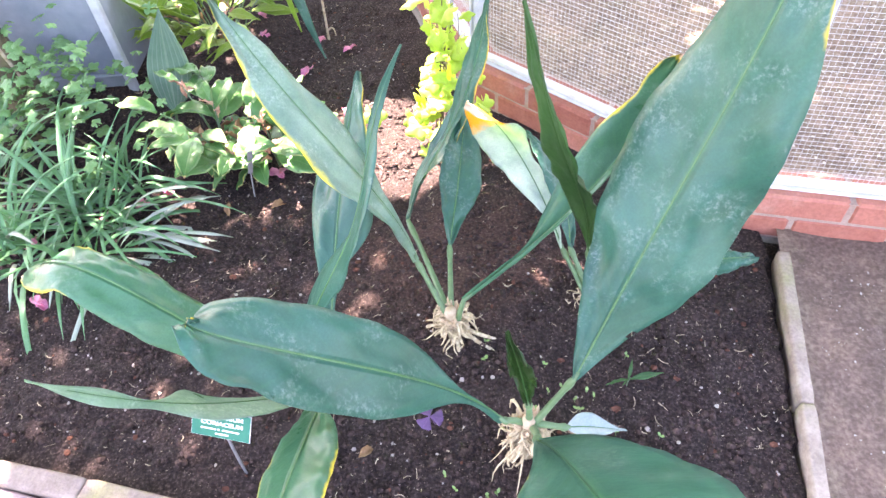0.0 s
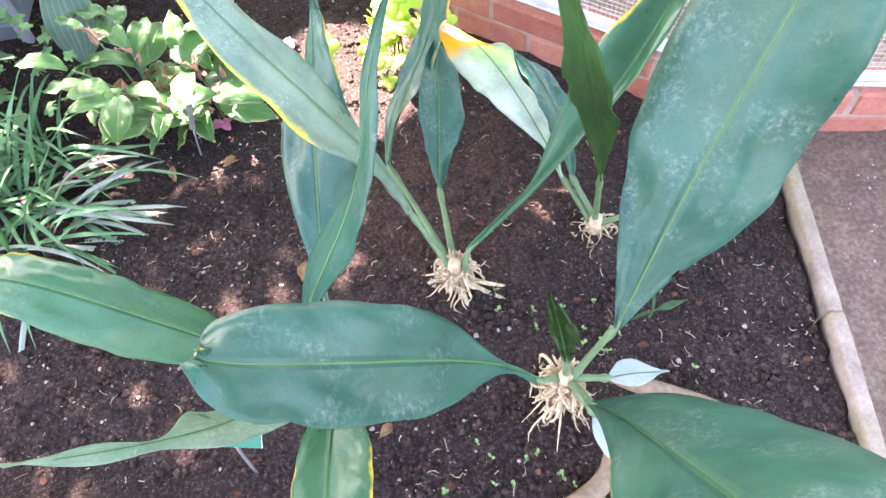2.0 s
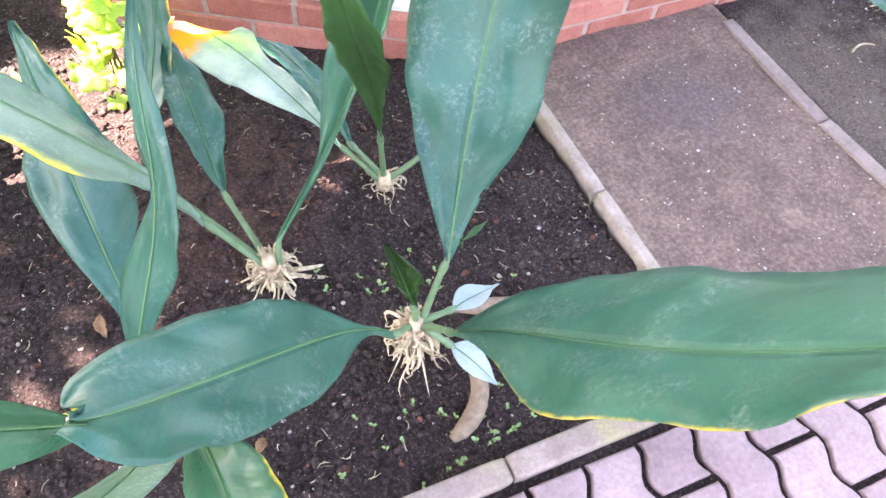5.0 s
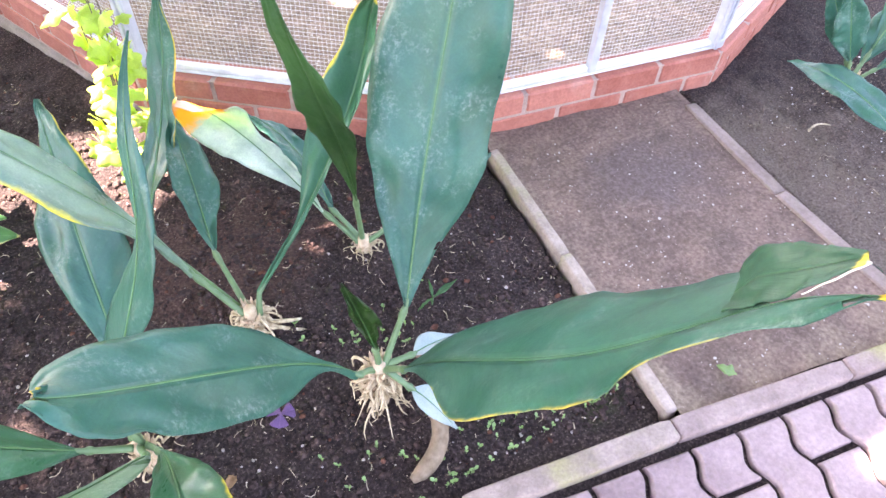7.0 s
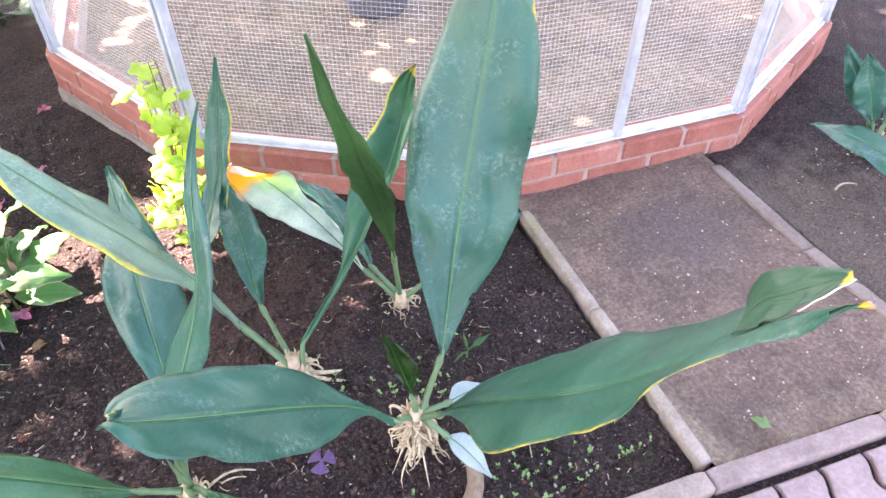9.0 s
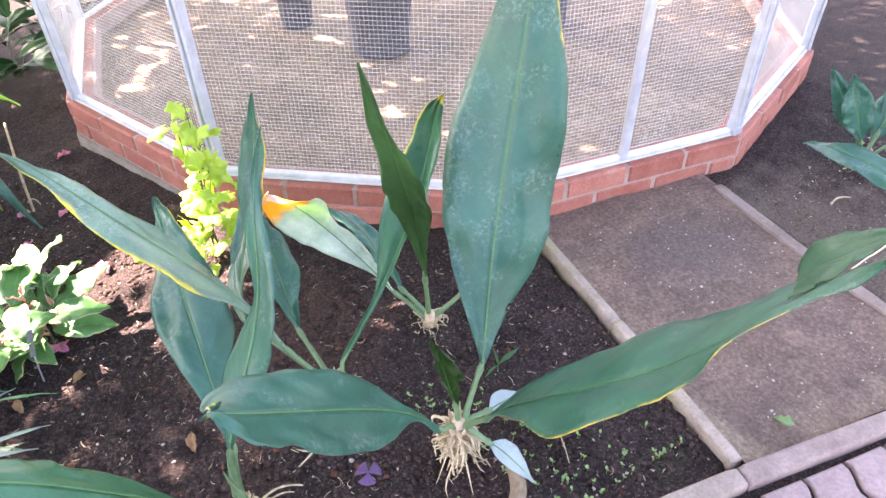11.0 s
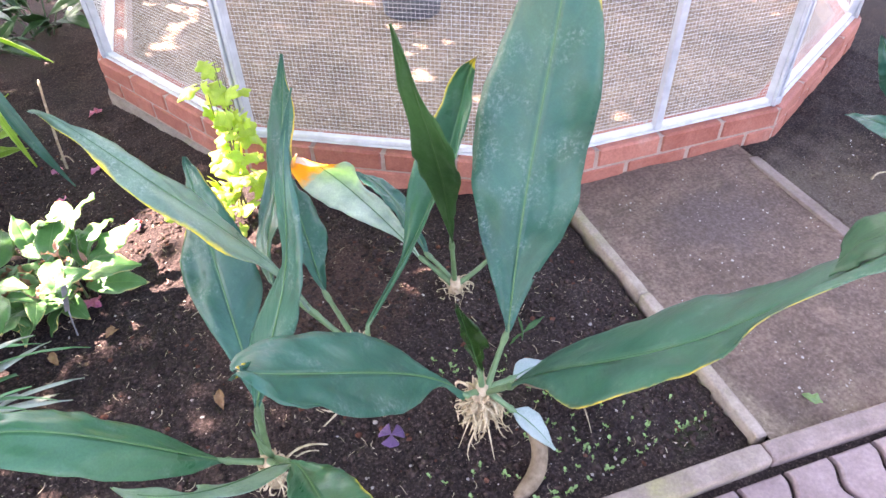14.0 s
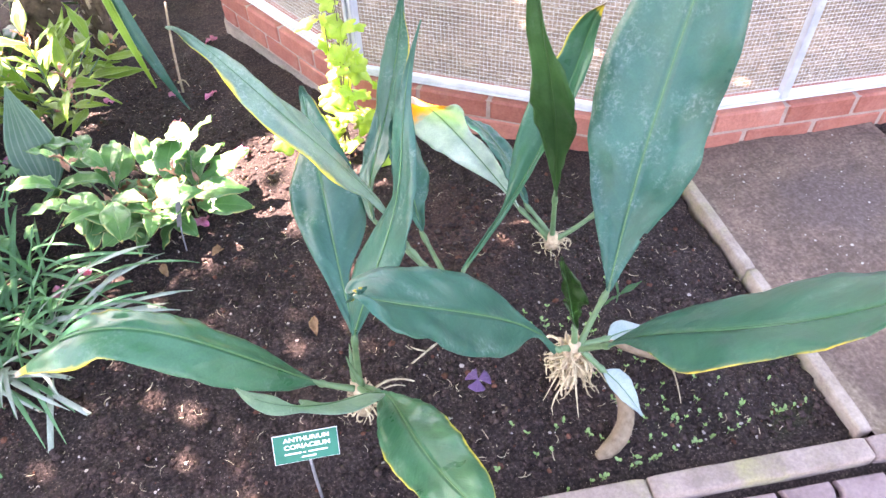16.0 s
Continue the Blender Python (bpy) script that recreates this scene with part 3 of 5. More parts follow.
def build_paving():
    root = thing("pavement", (0, 0, 0), "interlocking mauve concrete pavers with dirt joints", "pavement", kind="structure")
    pitch, length, gap = 0.116, 0.226, 0.0125
    ang = math.atan2(-0.083, 0.45)
    ax, ay = Vector((math.cos(ang), math.sin(ang))), Vector((math.sin(ang), -math.cos(ang)))

    def off(v):
        return 0.0105 * math.sin(2 * math.pi * v / 0.113 + 0.5)

    def paver(half):
        bm = bmesh.new()
        ln = length / 2 if half else length
        vs = [gap / 2 + (ln - gap) * k / 12 for k in range(13)]
        v0 = 0.0
        left = [(off(v + v0) + gap / 2, v) for v in vs]
        right = [(off(v + v0) + pitch - gap / 2, v) for v in reversed(vs)]
        ring = left + right
        c = (sum(p[0] for p in ring) / len(ring), sum(p[1] for p in ring) / len(ring))
        loops = []
        for inset, z in ((0.0, -0.03), (0.0, 0.015), (0.0022, 0.0205), (0.0065, 0.023)):
            loop = []
            for x, y in ring:
                d = Vector((c[0] - x, c[1] - y))
                d = d.normalized() * inset
                loop.append(bm.verts.new((x + d.x, -(y + d.y), z)))
            loops.append(loop)
        for r, s in zip(loops, loops[1:]):
            for j in range(len(r)):
                bm.faces.new((r[j], r[(j + 1) % len(r)], s[(j + 1) % len(r)], s[j]))
        bm.faces.new(loops[-1])
        bmesh.ops.recalc_face_normals(bm, faces=bm.faces)
        return finish("paver", bm, PAVER, False)

    full, half = paver(False), paver(True)
    rnd = random.Random(4)
    start = Vector((0.808, 0.553)) + ay * 0.035
    rest = bmesh.new()
    for i in range(-14, 16):
        v = 0.0
        row = 0
        while v < 1.6:
            me = half if (row == 0 and i % 2 == 0) else full
            ln = length / 2 if me is half else length
            o = start + ax * (i * pitch - 0.018) + ay * v
            m = Matrix.Translation((o.x, o.y, rnd.uniform(-0.003, 0.002))) @ Matrix.Rotation(ang + rnd.uniform(-0.012, 0.012), 4, "Z")
            if v < 0.9:
                under("paver", me, root, m)
            else:
                k = len(rest.verts)
                rest.from_mesh(me)
                rest.verts.ensure_lookup_table()
                for q in rest.verts[k:]:
                    q.co = m @ q.co
            v += ln
            row += 1
    ob = part("pavers", rest, PAVER, root, "", False)
    ob["kind"] = "stuff"


# ---- brick plinth and aviary ----
SIDE, HEAD, CORNER = 0.953, radians(-9.0), Vector((1.808, 1.430))
TOP = 0.128


def corners():
    pts, p = [], CORNER - Vector((math.cos(HEAD), math.sin(HEAD))) * SIDE
    for i in range(12):
        pts.append((p.copy(), HEAD + radians(30) * i))
        p += Vector((math.cos(HEAD + radians(30) * i), math.sin(HEAD + radians(30) * i))) * SIDE
    return pts


FACES = corners()
CENTRE = sum((p for p, _ in FACES), Vector((0, 0))) / 12


def block_mesh(name, mat, sx, sy, sz, c=0.004, seed=0):
    """A brick with worn edges, its corner at the origin, going inwards along y."""
    bm = bmesh.new()
    rnd = random.Random(seed)
    v = []
    for z, ins in ((0, 0.0), (c, 0), (sz - c, 0), (sz, c)):
        q = ins
        v.append([bm.verts.new((x + rnd.uniform(-1, 1) * 0.0008, y + rnd.uniform(-1, 1) * 0.0008, z)) for x, y in ((q + c, q), (sx - q - c, q), (sx - q, q + c), (sx - q, sy - q), (q, sy - q), (q, q + c))])
    for r, s in zip(v, v[1:]):
        for j in range(6):
            bm.faces.new((r[j], r[(j + 1) % 6], s[(j + 1) % 6], s[j]))
    bm.faces.new(v[-1])
    bm.faces.new(v[0][::-1])
    return finish(name, bm, mat, False)


def build_aviary():
    bm = bmesh.new()
    for z0, z1 in ((-0.25, TOP - 0.004),):
        lo, hi = [], []
        for p, _ in FACES:
            d = (CENTRE - p).normalized()
            for k, (ins) in enumerate((0.005, 0.118)):
                q = p + d * ins
                lo.append(bm.verts.new((q.x, q.y, z0)))
                hi.append(bm.verts.new((q.x, q.y, z1)))
        for i in range(12):
            a, b = 2 * i, 2 * ((i + 1) % 12)
            bm.faces.new((lo[a], lo[b], hi[b], hi[a]))
            bm.faces.new((lo[b + 1], lo[a + 1], hi[a + 1], hi[b + 1]))
            bm.faces.new((hi[a], hi[b], hi[b + 1], hi[a + 1]))
    wall = tagged(new("wall_brick", finish("wall_brick", bm, MORTAR, False)), "low twelve-sided red brick plinth with pale mortar", "wall", kind="structure")

    bm = bmesh.new()
    out, low, high = [], [], []
    for p, _ in FACES:
        d = (p - CENTRE).normalized()
        low.append(bm.verts.new((p.x + d.x * 0.012, p.y + d.y * 0.012, -0.26)))
        high.append(bm.verts.new((p.x + d.x * 0.008, p.y + d.y * 0.008, -0.024)))
        out.append(bm.verts.new((p.x - d.x * 0.02, p.y - d.y * 0.02, -0.019)))
    for i in range(12):
        j = (i + 1) % 12
        bm.faces.new((low[i], low[j], high[j], high[i]))
        bm.faces.new((high[i], high[j], out[j], out[i]))
    bmesh.ops.subdivide_edges(bm, edges=bm.edges, cuts=5, use_grid_fill=True)
    for v in bm.verts:
        v.co += Vector((noise.noise(v.co * 9), noise.noise(v.co * 9 + Vector((5, 0, 0))), 0)) * 0.004
    tagged(new("footing", finish("footing", bm, FOOTING)), "rough grey cement footing under the brick plinth", "footing", kind="structure")

    frame = thing("aviary", (CENTRE.x, CENTRE.y, TOP), "twelve-sided aviary of galvanised wire mesh on metal posts", "aviary", kind="structure")
    inv = Matrix.Translation((-CENTRE.x, -CENTRE.y, -TOP))
    tall, half_in = 2.1, 0.045
    for i, (p, a) in enumerate(FACES):
        d, inw = Vector((math.cos(a), math.sin(a))), Vector((-math.sin(a), math.cos(a)))
        base = Matrix.Translation((p.x, p.y, 0)) @ Matrix.Rotation(a, 4, "Z")
        vis = i in (0, 1, 2, 9, 10, 11)
        # rails
        for name, z, hh, mat in (("bottom_rail", 0.010, 0.017, WHITE_METAL), ("top_rail", tall - 0.02, 0.035, METAL)):
            bm = bmesh.new()
            box(bm, (SIDE - 0.03, 0.024, hh), Matrix.Translation((SIDE / 2, half_in + 0.008, TOP + z)), 0.003)
            if name == "bottom_rail":
                box(bm, (SIDE - 0.03, 0.014, 0.004), Matrix.Translation((SIDE / 2, half_in - 0.012, TOP + 0.0035)), 0.001)
            part(name, bm, mat, frame, "", False, inv @ base)
        bm = bmesh.new()
        turn = Matrix.Translation((p.x, p.y, 0)) @ Matrix.Rotation(a - radians(15), 4, "Z")
        box(bm, (0.026, 0.030, tall), Matrix.Translation((0.0, half_in + 0.006, TOP + tall / 2)), 0.003)
        box(bm, (0.012, 0.012, tall), Matrix.Translation((-0.011, half_in - 0.016, TOP + tall / 2)), 0.002)
        box(bm, (0.012, 0.012, tall), Matrix.Translation((0.011, half_in - 0.016, TOP + tall / 2)), 0.002)
        part("post", bm, METAL, frame, "", False, inv @ turn)
        bm = bmesh.new()
        box(bm, (0.042, 0.010, 0.030), Matrix.Translation((0.0, half_in - 0.018, TOP + 0.018)), 0.002)
        for k in range(6):
            bmesh.ops.create_icosphere(bm, subdivisions=1, radius=0.003, matrix=Matrix.Translation((0.0, half_in - 0.0105, TOP + 0.09 + 0.11 * k)))
        part("bracket", bm, METAL, frame, "", False, inv @ turn)
        if i == 0:
            bm = bmesh.new()
            box(bm, (0.026, 0.026, tall), Matrix.Translation((SIDE * 0.5, half_in, TOP + tall / 2)), 0.002)
            for k in range(int(tall / 0.12)):
                box(bm, (0.005, 0.004, 0.005), Matrix.Translation((SIDE * 0.5, half_in - 0.0145, TOP + 0.06 + 0.12 * k)))
            part("door_post", bm, METAL, frame, "slim grey metal upright with rivets", False, inv @ base)
        # wires
        verts, faces = [], []
        step = 0.0127 if vis else 0.05

        def wire(x0, z0, x1, z1, r, y):
            k = len(verts)
            up = Vector((x1 - x0, 0, z1 - z0)).normalized()
            sd = up.cross(Vector((0, 1, 0)))
            for x, z in ((x0, z0), (x1, z1)):
                for q in range(3):
                    g = 2 * math.pi * q / 3
                    o = sd * math.cos(g) * r + Vector((0, 1, 0)) * math.sin(g) * r
                    verts.append((x + o.x, y + o.y, z + o.z))
            for q in range(3):
                faces.append((k + q, k + (q + 1) % 3, k + 3 + (q + 1) % 3, k + 3 + q))

        lean = 0.004 * ((i * 5) % 3 - 1)
        for k in range(int((SIDE - 0.05) / step) + 1):
            x = 0.025 + k * step
            wire(x, TOP + 0.02, x + lean, TOP + tall - 0.03, 0.00042, half_in + 0.010)
        for k in range(int((tall - 0.06) / step) + 1):
            z = TOP + 0.035 + k * step
            wire(0.02, z, SIDE - 0.02, z + lean * 0.5, 0.00062, half_in + 0.0118)
        me = bpy.data.meshes.new("wire_mesh")
        me.from_pydata(verts, [], faces)
        me.materials.append(WIRE)
        ob = under("wire_mesh", me, frame, inv @ base, "square galvanised wire netting")
        ob["kind"] = "stuff"
    # floor of the aviary
    bm = bmesh.new()
    rings = []
    for r in (0.0, 0.25, 0.5, 0.75, 1.0):
        ring = []
        for p, _ in FACES:
            q = CENTRE + (p - CENTRE) * (0.02 + 0.95 * r * (1 - 0.03))
            ring.append(bm.verts.new((q.x, q.y, 0.045 + 0.02 * noise.noise(Vector((q.x * 2, q.y * 2, 3))))))
        rings.append(ring)
    for r, s in zip(rings, rings[1:]):
        for j in range(12):
            bm.faces.new((r[j], s[j], s[(j + 1) % 12], r[(j + 1) % 12]))
    bm.faces.new(rings[0])
    bmesh.ops.recalc_face_normals(bm, faces=bm.faces)
    tagged(new("floor_aviary", finish("floor_aviary", bm, FLOOR)), "pale gravelly sand floor inside the aviary", "floor", kind="structure")
    return wall


WALL = build_aviary()


def lay_bricks():
    hgt, joint = 0.064, 0.009
    full_l, half_l = SIDE / 4 - joint, SIDE / 8 - joint
    meshes = {}
    for key, ln in (("full", full_l), ("half", half_l)):
        meshes[key] = [block_mesh("brick", BRICK, ln, 0.105, hgt, 0.007, s) for s in range(3)]
    rnd = random.Random(11)
    for i, (p, a) in enumerate(FACES):
        base = Matrix.Translation((p.x, p.y, 0)) @ Matrix.Rotation(a, 4, "Z")
        for c in range(2):
            z = TOP - hgt - c * (hgt + joint)
            x = joint / 2
            for kind in (("full",) * 4 if c % 2 == 0 else ("half", "full", "full", "full", "half")):
                me = meshes[kind][rnd.randrange(3)]
                jig = Matrix.Translation((x, rnd.uniform(-0.001, 0.0015), z + rnd.uniform(-0.0008, 0.0008)))
                under("brick", me, WALL, base @ jig)
                x += (full_l if kind == "full" else half_l) + joint


# ---- the large-leaved plants ----
def plant(at, label, group="large-leaved plants in the bed"):
    return thing("anthurium_plant", at, label, "plant", group)


def set_at(root):
    """Parts are built in world places: take the root's place off again."""
    bpy.context.view_layer.update()
    off = Matrix.Translation(-root.location)
    for o in root.children:
        o.matrix_basis = off @ o.matrix_basis


BASE1, BASE2, BASE3, BASE4 = (0.297, 0.930, 0.150), (0.128, 1.212, 0.105), (0.450, 1.318, 0.060), (-0.153, 1.022, 0.105)
P1 = plant((BASE1[0], BASE1[1], 0.02), "large-leaved green plant with pale aerial roots and a torn leaf")
P2 = plant((BASE2[0], BASE2[1], 0.02), "large-leaved green plant with yellow-edged leaves and bare roots")
P3 = plant((BASE3[0], BASE3[1], 0.01), "smaller large-leaved plant with a pale orange-tipped leaf")
P4 = plant((BASE4[0], BASE4[1], 0.02), "large-leaved green plant behind the green name sign")

big_leaf(P1, [(0.374, 0.96, 0.263), (0.437, 1.029, 0.403), (0.507, 1.129, 0.553), (0.591, 1.156, 0.759), (0.633, 1.199, 1.08)], (0.049, 0.098, 0.129, 0.117, 0.07), (0.05, 0.102, 0.103, 0.104, 0.06), (-0.166, 0.437, 0.596), -0.115, (0.96, -0.29, 0.0), LEAF, margin(0.72, 1.0, 0.06, True, False), 1, "very large upright leathery leaf with a notched edge", [(0.305, 0.925, 0.145), (0.335, 0.945, 0.19)], wave=0.012, gaps={(7, 13)})
big_leaf(P1, [(0.249, 0.917, 0.174), (0.152, 0.92, 0.358), (-0.014, 0.809, 0.534), (-0.168, 0.765, 0.691), (-0.15, 0.794, 0.66)], (0.015, 0.065, 0.074, 0.068, 0.053), (0.004, 0.061, 0.075, 0.07, 0.054), (-0.01, 0.2, -0.92), 0.06, (0.0, 1.0, 0.0), LEAF, margin(0.9, 1.0, 0.25, True, True, 0.965), 2, "large leathery leaf with a chewed, curled tip", [(0.285, 0.93, 0.145), (0.265, 0.925, 0.165)], gaps={(38, 5), (39, 5), (39, 4), (40, 5), (38, 9), (38, 8), (39, 9)})
# midrib takes the dark fold green, which paints the shade of its groove
big_leaf(P1, [(0.302, 0.834, 0.271), (0.357, 0.722, 0.486), (0.369, 0.494, 0.617), (0.425, 0.481, 0.855), (0.376, 0.363, 0.987)], (0.11, 0.136, 0.127, 0.126, 0.083), (0.051, 0.112, 0.096, 0.091, 0.042), (1.094, 1.204, 1.648), 0.111, (0.0, -0.98, 0.2), LEAF, margin(0.08, 0.9, 0.05, True, False, 0.985, 0.75), 3, "very long leathery leaf with a torn yellowing tip", [(0.305, 0.915, 0.15), (0.31, 0.87, 0.22)], wave=0.006, rib_mat=LEAF_FOLD_SHADE, gaps={*((i, j) for i in range(37, 44) for j in range(7)), (34, 0), (35, 0), (35, 1), (36, 0), (36, 1), (36, 2), (43, 12), (43, 13), (42, 13)})
big_leaf(P2, [(0.05, 1.295, 0.187), (0.007, 1.337, 0.399), (-0.201, 1.344, 0.579), (-0.262, 1.4, 0.769), (-0.322, 1.494, 0.721)], (0.042, 0.088, 0.064, 0.033, 0.016), (0.046, 0.08, 0.051, 0.039, 0.003), (-1.04, -0.48, 0.17), 0.07, (0.64, 0.74, 0.21), LEAF_SHEEN, margin(0.22, 0.97, 0.34, False, True), 4, "long arching leathery leaf with a yellow edge", [(0.12, 1.215, 0.085), (0.09, 1.25, 0.13)])
big_leaf(P2, [(0.115, 1.407, 0.114), (0.121, 1.486, 0.156), (0.14, 1.571, 0.196), (0.134, 1.648, 0.245), (0.149, 1.713, 0.29)], (0.023, 0.047, 0.055, 0.047, 0.027), (0.024, 0.051, 0.06, 0.056, 0.028), (-0.47, -0.51, -0.42), 0.17, (1.0, 0.0, 0.0), LEAF, margin(2, 3), 5, "upright leathery green leaf", [(0.128, 1.225, 0.09), (0.122, 1.31, 0.10)])
big_leaf(P2, [(0.159, 1.222, 0.141), (0.358, 1.327, 0.271), (0.551, 1.438, 0.379), (0.585, 1.542, 0.523), (0.556, 1.399, 0.648)], (0.007, 0.069, 0.082, 0.054, 0.041), (0.017, 0.026, 0.058, 0.061, 0.033), (0.14, 0.34, 0.55), 0.71, (0.81, -0.58, 0.0), LEAF_MID, margin(0.45, 0.98, 0.30, False, True, 0.93), 6, "mid-green leaf with a yellow upper edge", [(0.145, 1.205, 0.09), (0.15, 1.21, 0.12)], knee=False)
# deep green here puts the leaf's shaded, backlit side into its colour
big_leaf(P3, [(0.43, 1.3, 0.225), (0.413, 1.288, 0.426), (0.348, 1.211, 0.526), (0.321, 1.174, 0.644), (0.266, 1.204, 0.86)], (0.021, 0.031, 0.045, 0.038, 0.033), (0.019, 0.038, 0.059, 0.052, 0.013), (-0.1, 1.45, 1.41), 0.32, (0.85, 0.53, 0.0), LEAF_DARK, margin(2, 3), 7, "narrow upright leaf in the deep green of its shaded side", [(0.448, 1.318, 0.06), (0.44, 1.31, 0.14)])
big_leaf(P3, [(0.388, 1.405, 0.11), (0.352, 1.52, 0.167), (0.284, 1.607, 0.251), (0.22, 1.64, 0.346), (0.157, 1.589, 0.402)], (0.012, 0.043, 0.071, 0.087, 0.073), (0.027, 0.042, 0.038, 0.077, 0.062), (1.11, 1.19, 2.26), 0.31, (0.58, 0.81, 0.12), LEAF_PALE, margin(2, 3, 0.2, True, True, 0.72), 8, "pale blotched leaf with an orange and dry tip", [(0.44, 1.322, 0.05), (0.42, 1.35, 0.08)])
big_leaf(P2, [(0.009, 1.463, 0.141), (0.011, 1.651, 0.133), (0.141, 1.73, 0.216), (0.188, 1.768, 0.412), (0.206, 1.744, 0.596)], (0.048, 0.049, 0.045, 0.048, 0.043), (0.043, 0.05, 0.062, 0.038, 0.039), (1.09, 1.37, 1.52), 0.18, (0.95, 0.32, 0.0), LEAF, margin(0.35, 1.0, 0.25, True, False), 9, "upright leathery leaf with a yellow edge", [(0.12, 1.23, 0.085), (0.07, 1.35, 0.10)])
big_leaf(P4, [(-0.231, 1.026, 0.16), (-0.349, 1.016, 0.324), (-0.449, 1.012, 0.489), (-0.547, 1.063, 0.52), (-0.727, 1.114, 0.327)], (0.046, 0.061, 0.06, 0.051, 0.052), (0.058, 0.061, 0.056, 0.053, 0.058), (-0.13, -0.05, -0.66), -0.22, (0.0, 0.98, 0.2), LEAF_MID, margin(0.55, 1.0, 0.26, True, True, 0.95), 10, "long arching leaf with a yellowed tip and edge", [(-0.165, 1.02, 0.11), (-0.20, 1.025, 0.13)])
big_leaf(P4, [(-0.12, 0.967, 0.145), (-0.089, 0.91, 0.218), (-0.112, 0.798, 0.248), (-0.094, 0.679, 0.339), (-0.059, 0.529, 0.456)], (0.017, 0.05, 0.065, 0.064, 0.052), (0.035, 0.054, 0.063, 0.052, 0.044), (0.1, -0.08, 0.31), -0.05, (-0.95, -0.32, 0.0), LEAF_MID, margin(0.35, 1.0, 0.14, True, True), 11, "broad green leaf with yellow edges", [(-0.145, 1.015, 0.11), (-0.13, 0.995, 0.13)])
big_leaf(P4, [(-0.142, 0.971, 0.145), (-0.151, 0.887, 0.303), (-0.203, 0.797, 0.398), (-0.295, 0.763, 0.497), (-0.311, 0.697, 0.674)], (0.031, 0.054, 0.044, 0.012, 0.014), (0.026, 0.053, 0.056, 0.005, 0.01), (-0.27, -0.22, 2.38), 0.03, (-0.71, 0.71, 0.0), LEAF_SHEEN, margin(2, 3), 12, "narrow rolled grey-green leaf", [(-0.153, 1.015, 0.11), (-0.15, 0.995, 0.13)], wave=0.002)
big_leaf(P4, [(-0.129, 1.141, 0.137), (-0.125, 1.286, 0.269), (-0.108, 1.378, 0.356), (-0.104, 1.485, 0.415), (-0.09, 1.622, 0.469)], (0.033, 0.064, 0.089, 0.07, 0.037), (0.018, 0.076, 0.081, 0.066, 0.039), (-0.86, 0.35, 0.67), 0.03, (0.96, -0.29, 0.0), LEAF, margin(0.55, 1.0, 0.16, True, True), 13, "broad upright leathery leaf with yellow upper edge", [(-0.155, 1.03, 0.11), (-0.145, 1.08, 0.12)])
big_leaf(P4, [(-0.142, 1.035, 0.259), (-0.062, 1.084, 0.443), (0.043, 1.101, 0.524), (-0.019, 1.147, 0.615), (0.085, 1.216, 0.786)], (0.066, 0.067, 0.051, 0.046, 0.012), (0.028, 0.054, 0.05, 0.032, 0.01), (1.16, 2.02, 0.42), -0.09, (0.85, 0.53, 0.0), LEAF, margin(2, 3), 14, "narrow twisted dark green upright leaf", [(-0.150, 1.028, 0.11), (-0.146, 1.03, 0.18)], wave=0.004)

# torn end of the long leaf: the upper half turned up, with a dry torn edge
LONG = curve([(0.302, 0.834, 0.271), (0.357, 0.722, 0.486), (0.369, 0.494, 0.617), (0.425, 0.481, 0.855), (0.376, 0.363, 0.987)], 44)
NOTCH, CORNER_UP, TIP = Vector((0.437, 0.470, 0.856)), Vector((0.433, 0.467, 0.898)), Vector((0.417, 0.403, 0.966))
flap_mid, flap_half, flap_lat = [], [], []
for i in range(25):
    f = i / 24
    up = NOTCH.lerp(CORNER_UP, f / 0.22) if f < 0.22 else CORNER_UP.lerp(TIP, (f - 0.22) / 0.78)
    tear = LONG[34].lerp(LONG[39], f / 0.5) if f < 0.5 else LONG[39].lerp(TIP - Vector((0.006, 0.010, 0.004)), (f - 0.5) / 0.5)
    tear = tear + Vector((0.003, 0.002, 0.002))
    flap_mid.append((up + tear) / 2)
    flap_half.append((up - tear).length / 2)
    flap_lat.append((up - tear).normalized())
flap = leaf_mesh("torn_flap", LEAF_FOLD_SHADE, flap_mid, flap_half, flap_half, flap_lat, 0.05, 0.003, age=lambda u, v: 0.50 * max(0.0, (v - 0.84) / 0.16) * (1.3 - u) + (0.25 if v > 0.97 else 0.0), seed=66, reach=0.12)
flap = under("torn_flap", flap, P1, None, "torn flap at the leaf end, coloured dark for the fold's shade")
for k, pts in enumerate(([flap_mid[i] - flap_lat[i] * flap_half[i] for i in range(12, 25)], [flap_mid[i] + flap_lat[i] * flap_half[i] for i in range(0, 5)])):
    bm = bmesh.new()
    tube(bm, [p + Vector((0.0008 * math.sin(7 * i), 0, 0.001 * math.sin(5 * i + k))) for i, p in enumerate(pts)], [0.0006 + 0.0006 * abs(math.sin(3.1 * i)) for i in range(len(pts))], 5)
    part("torn_edge", bm, TORN, flap)
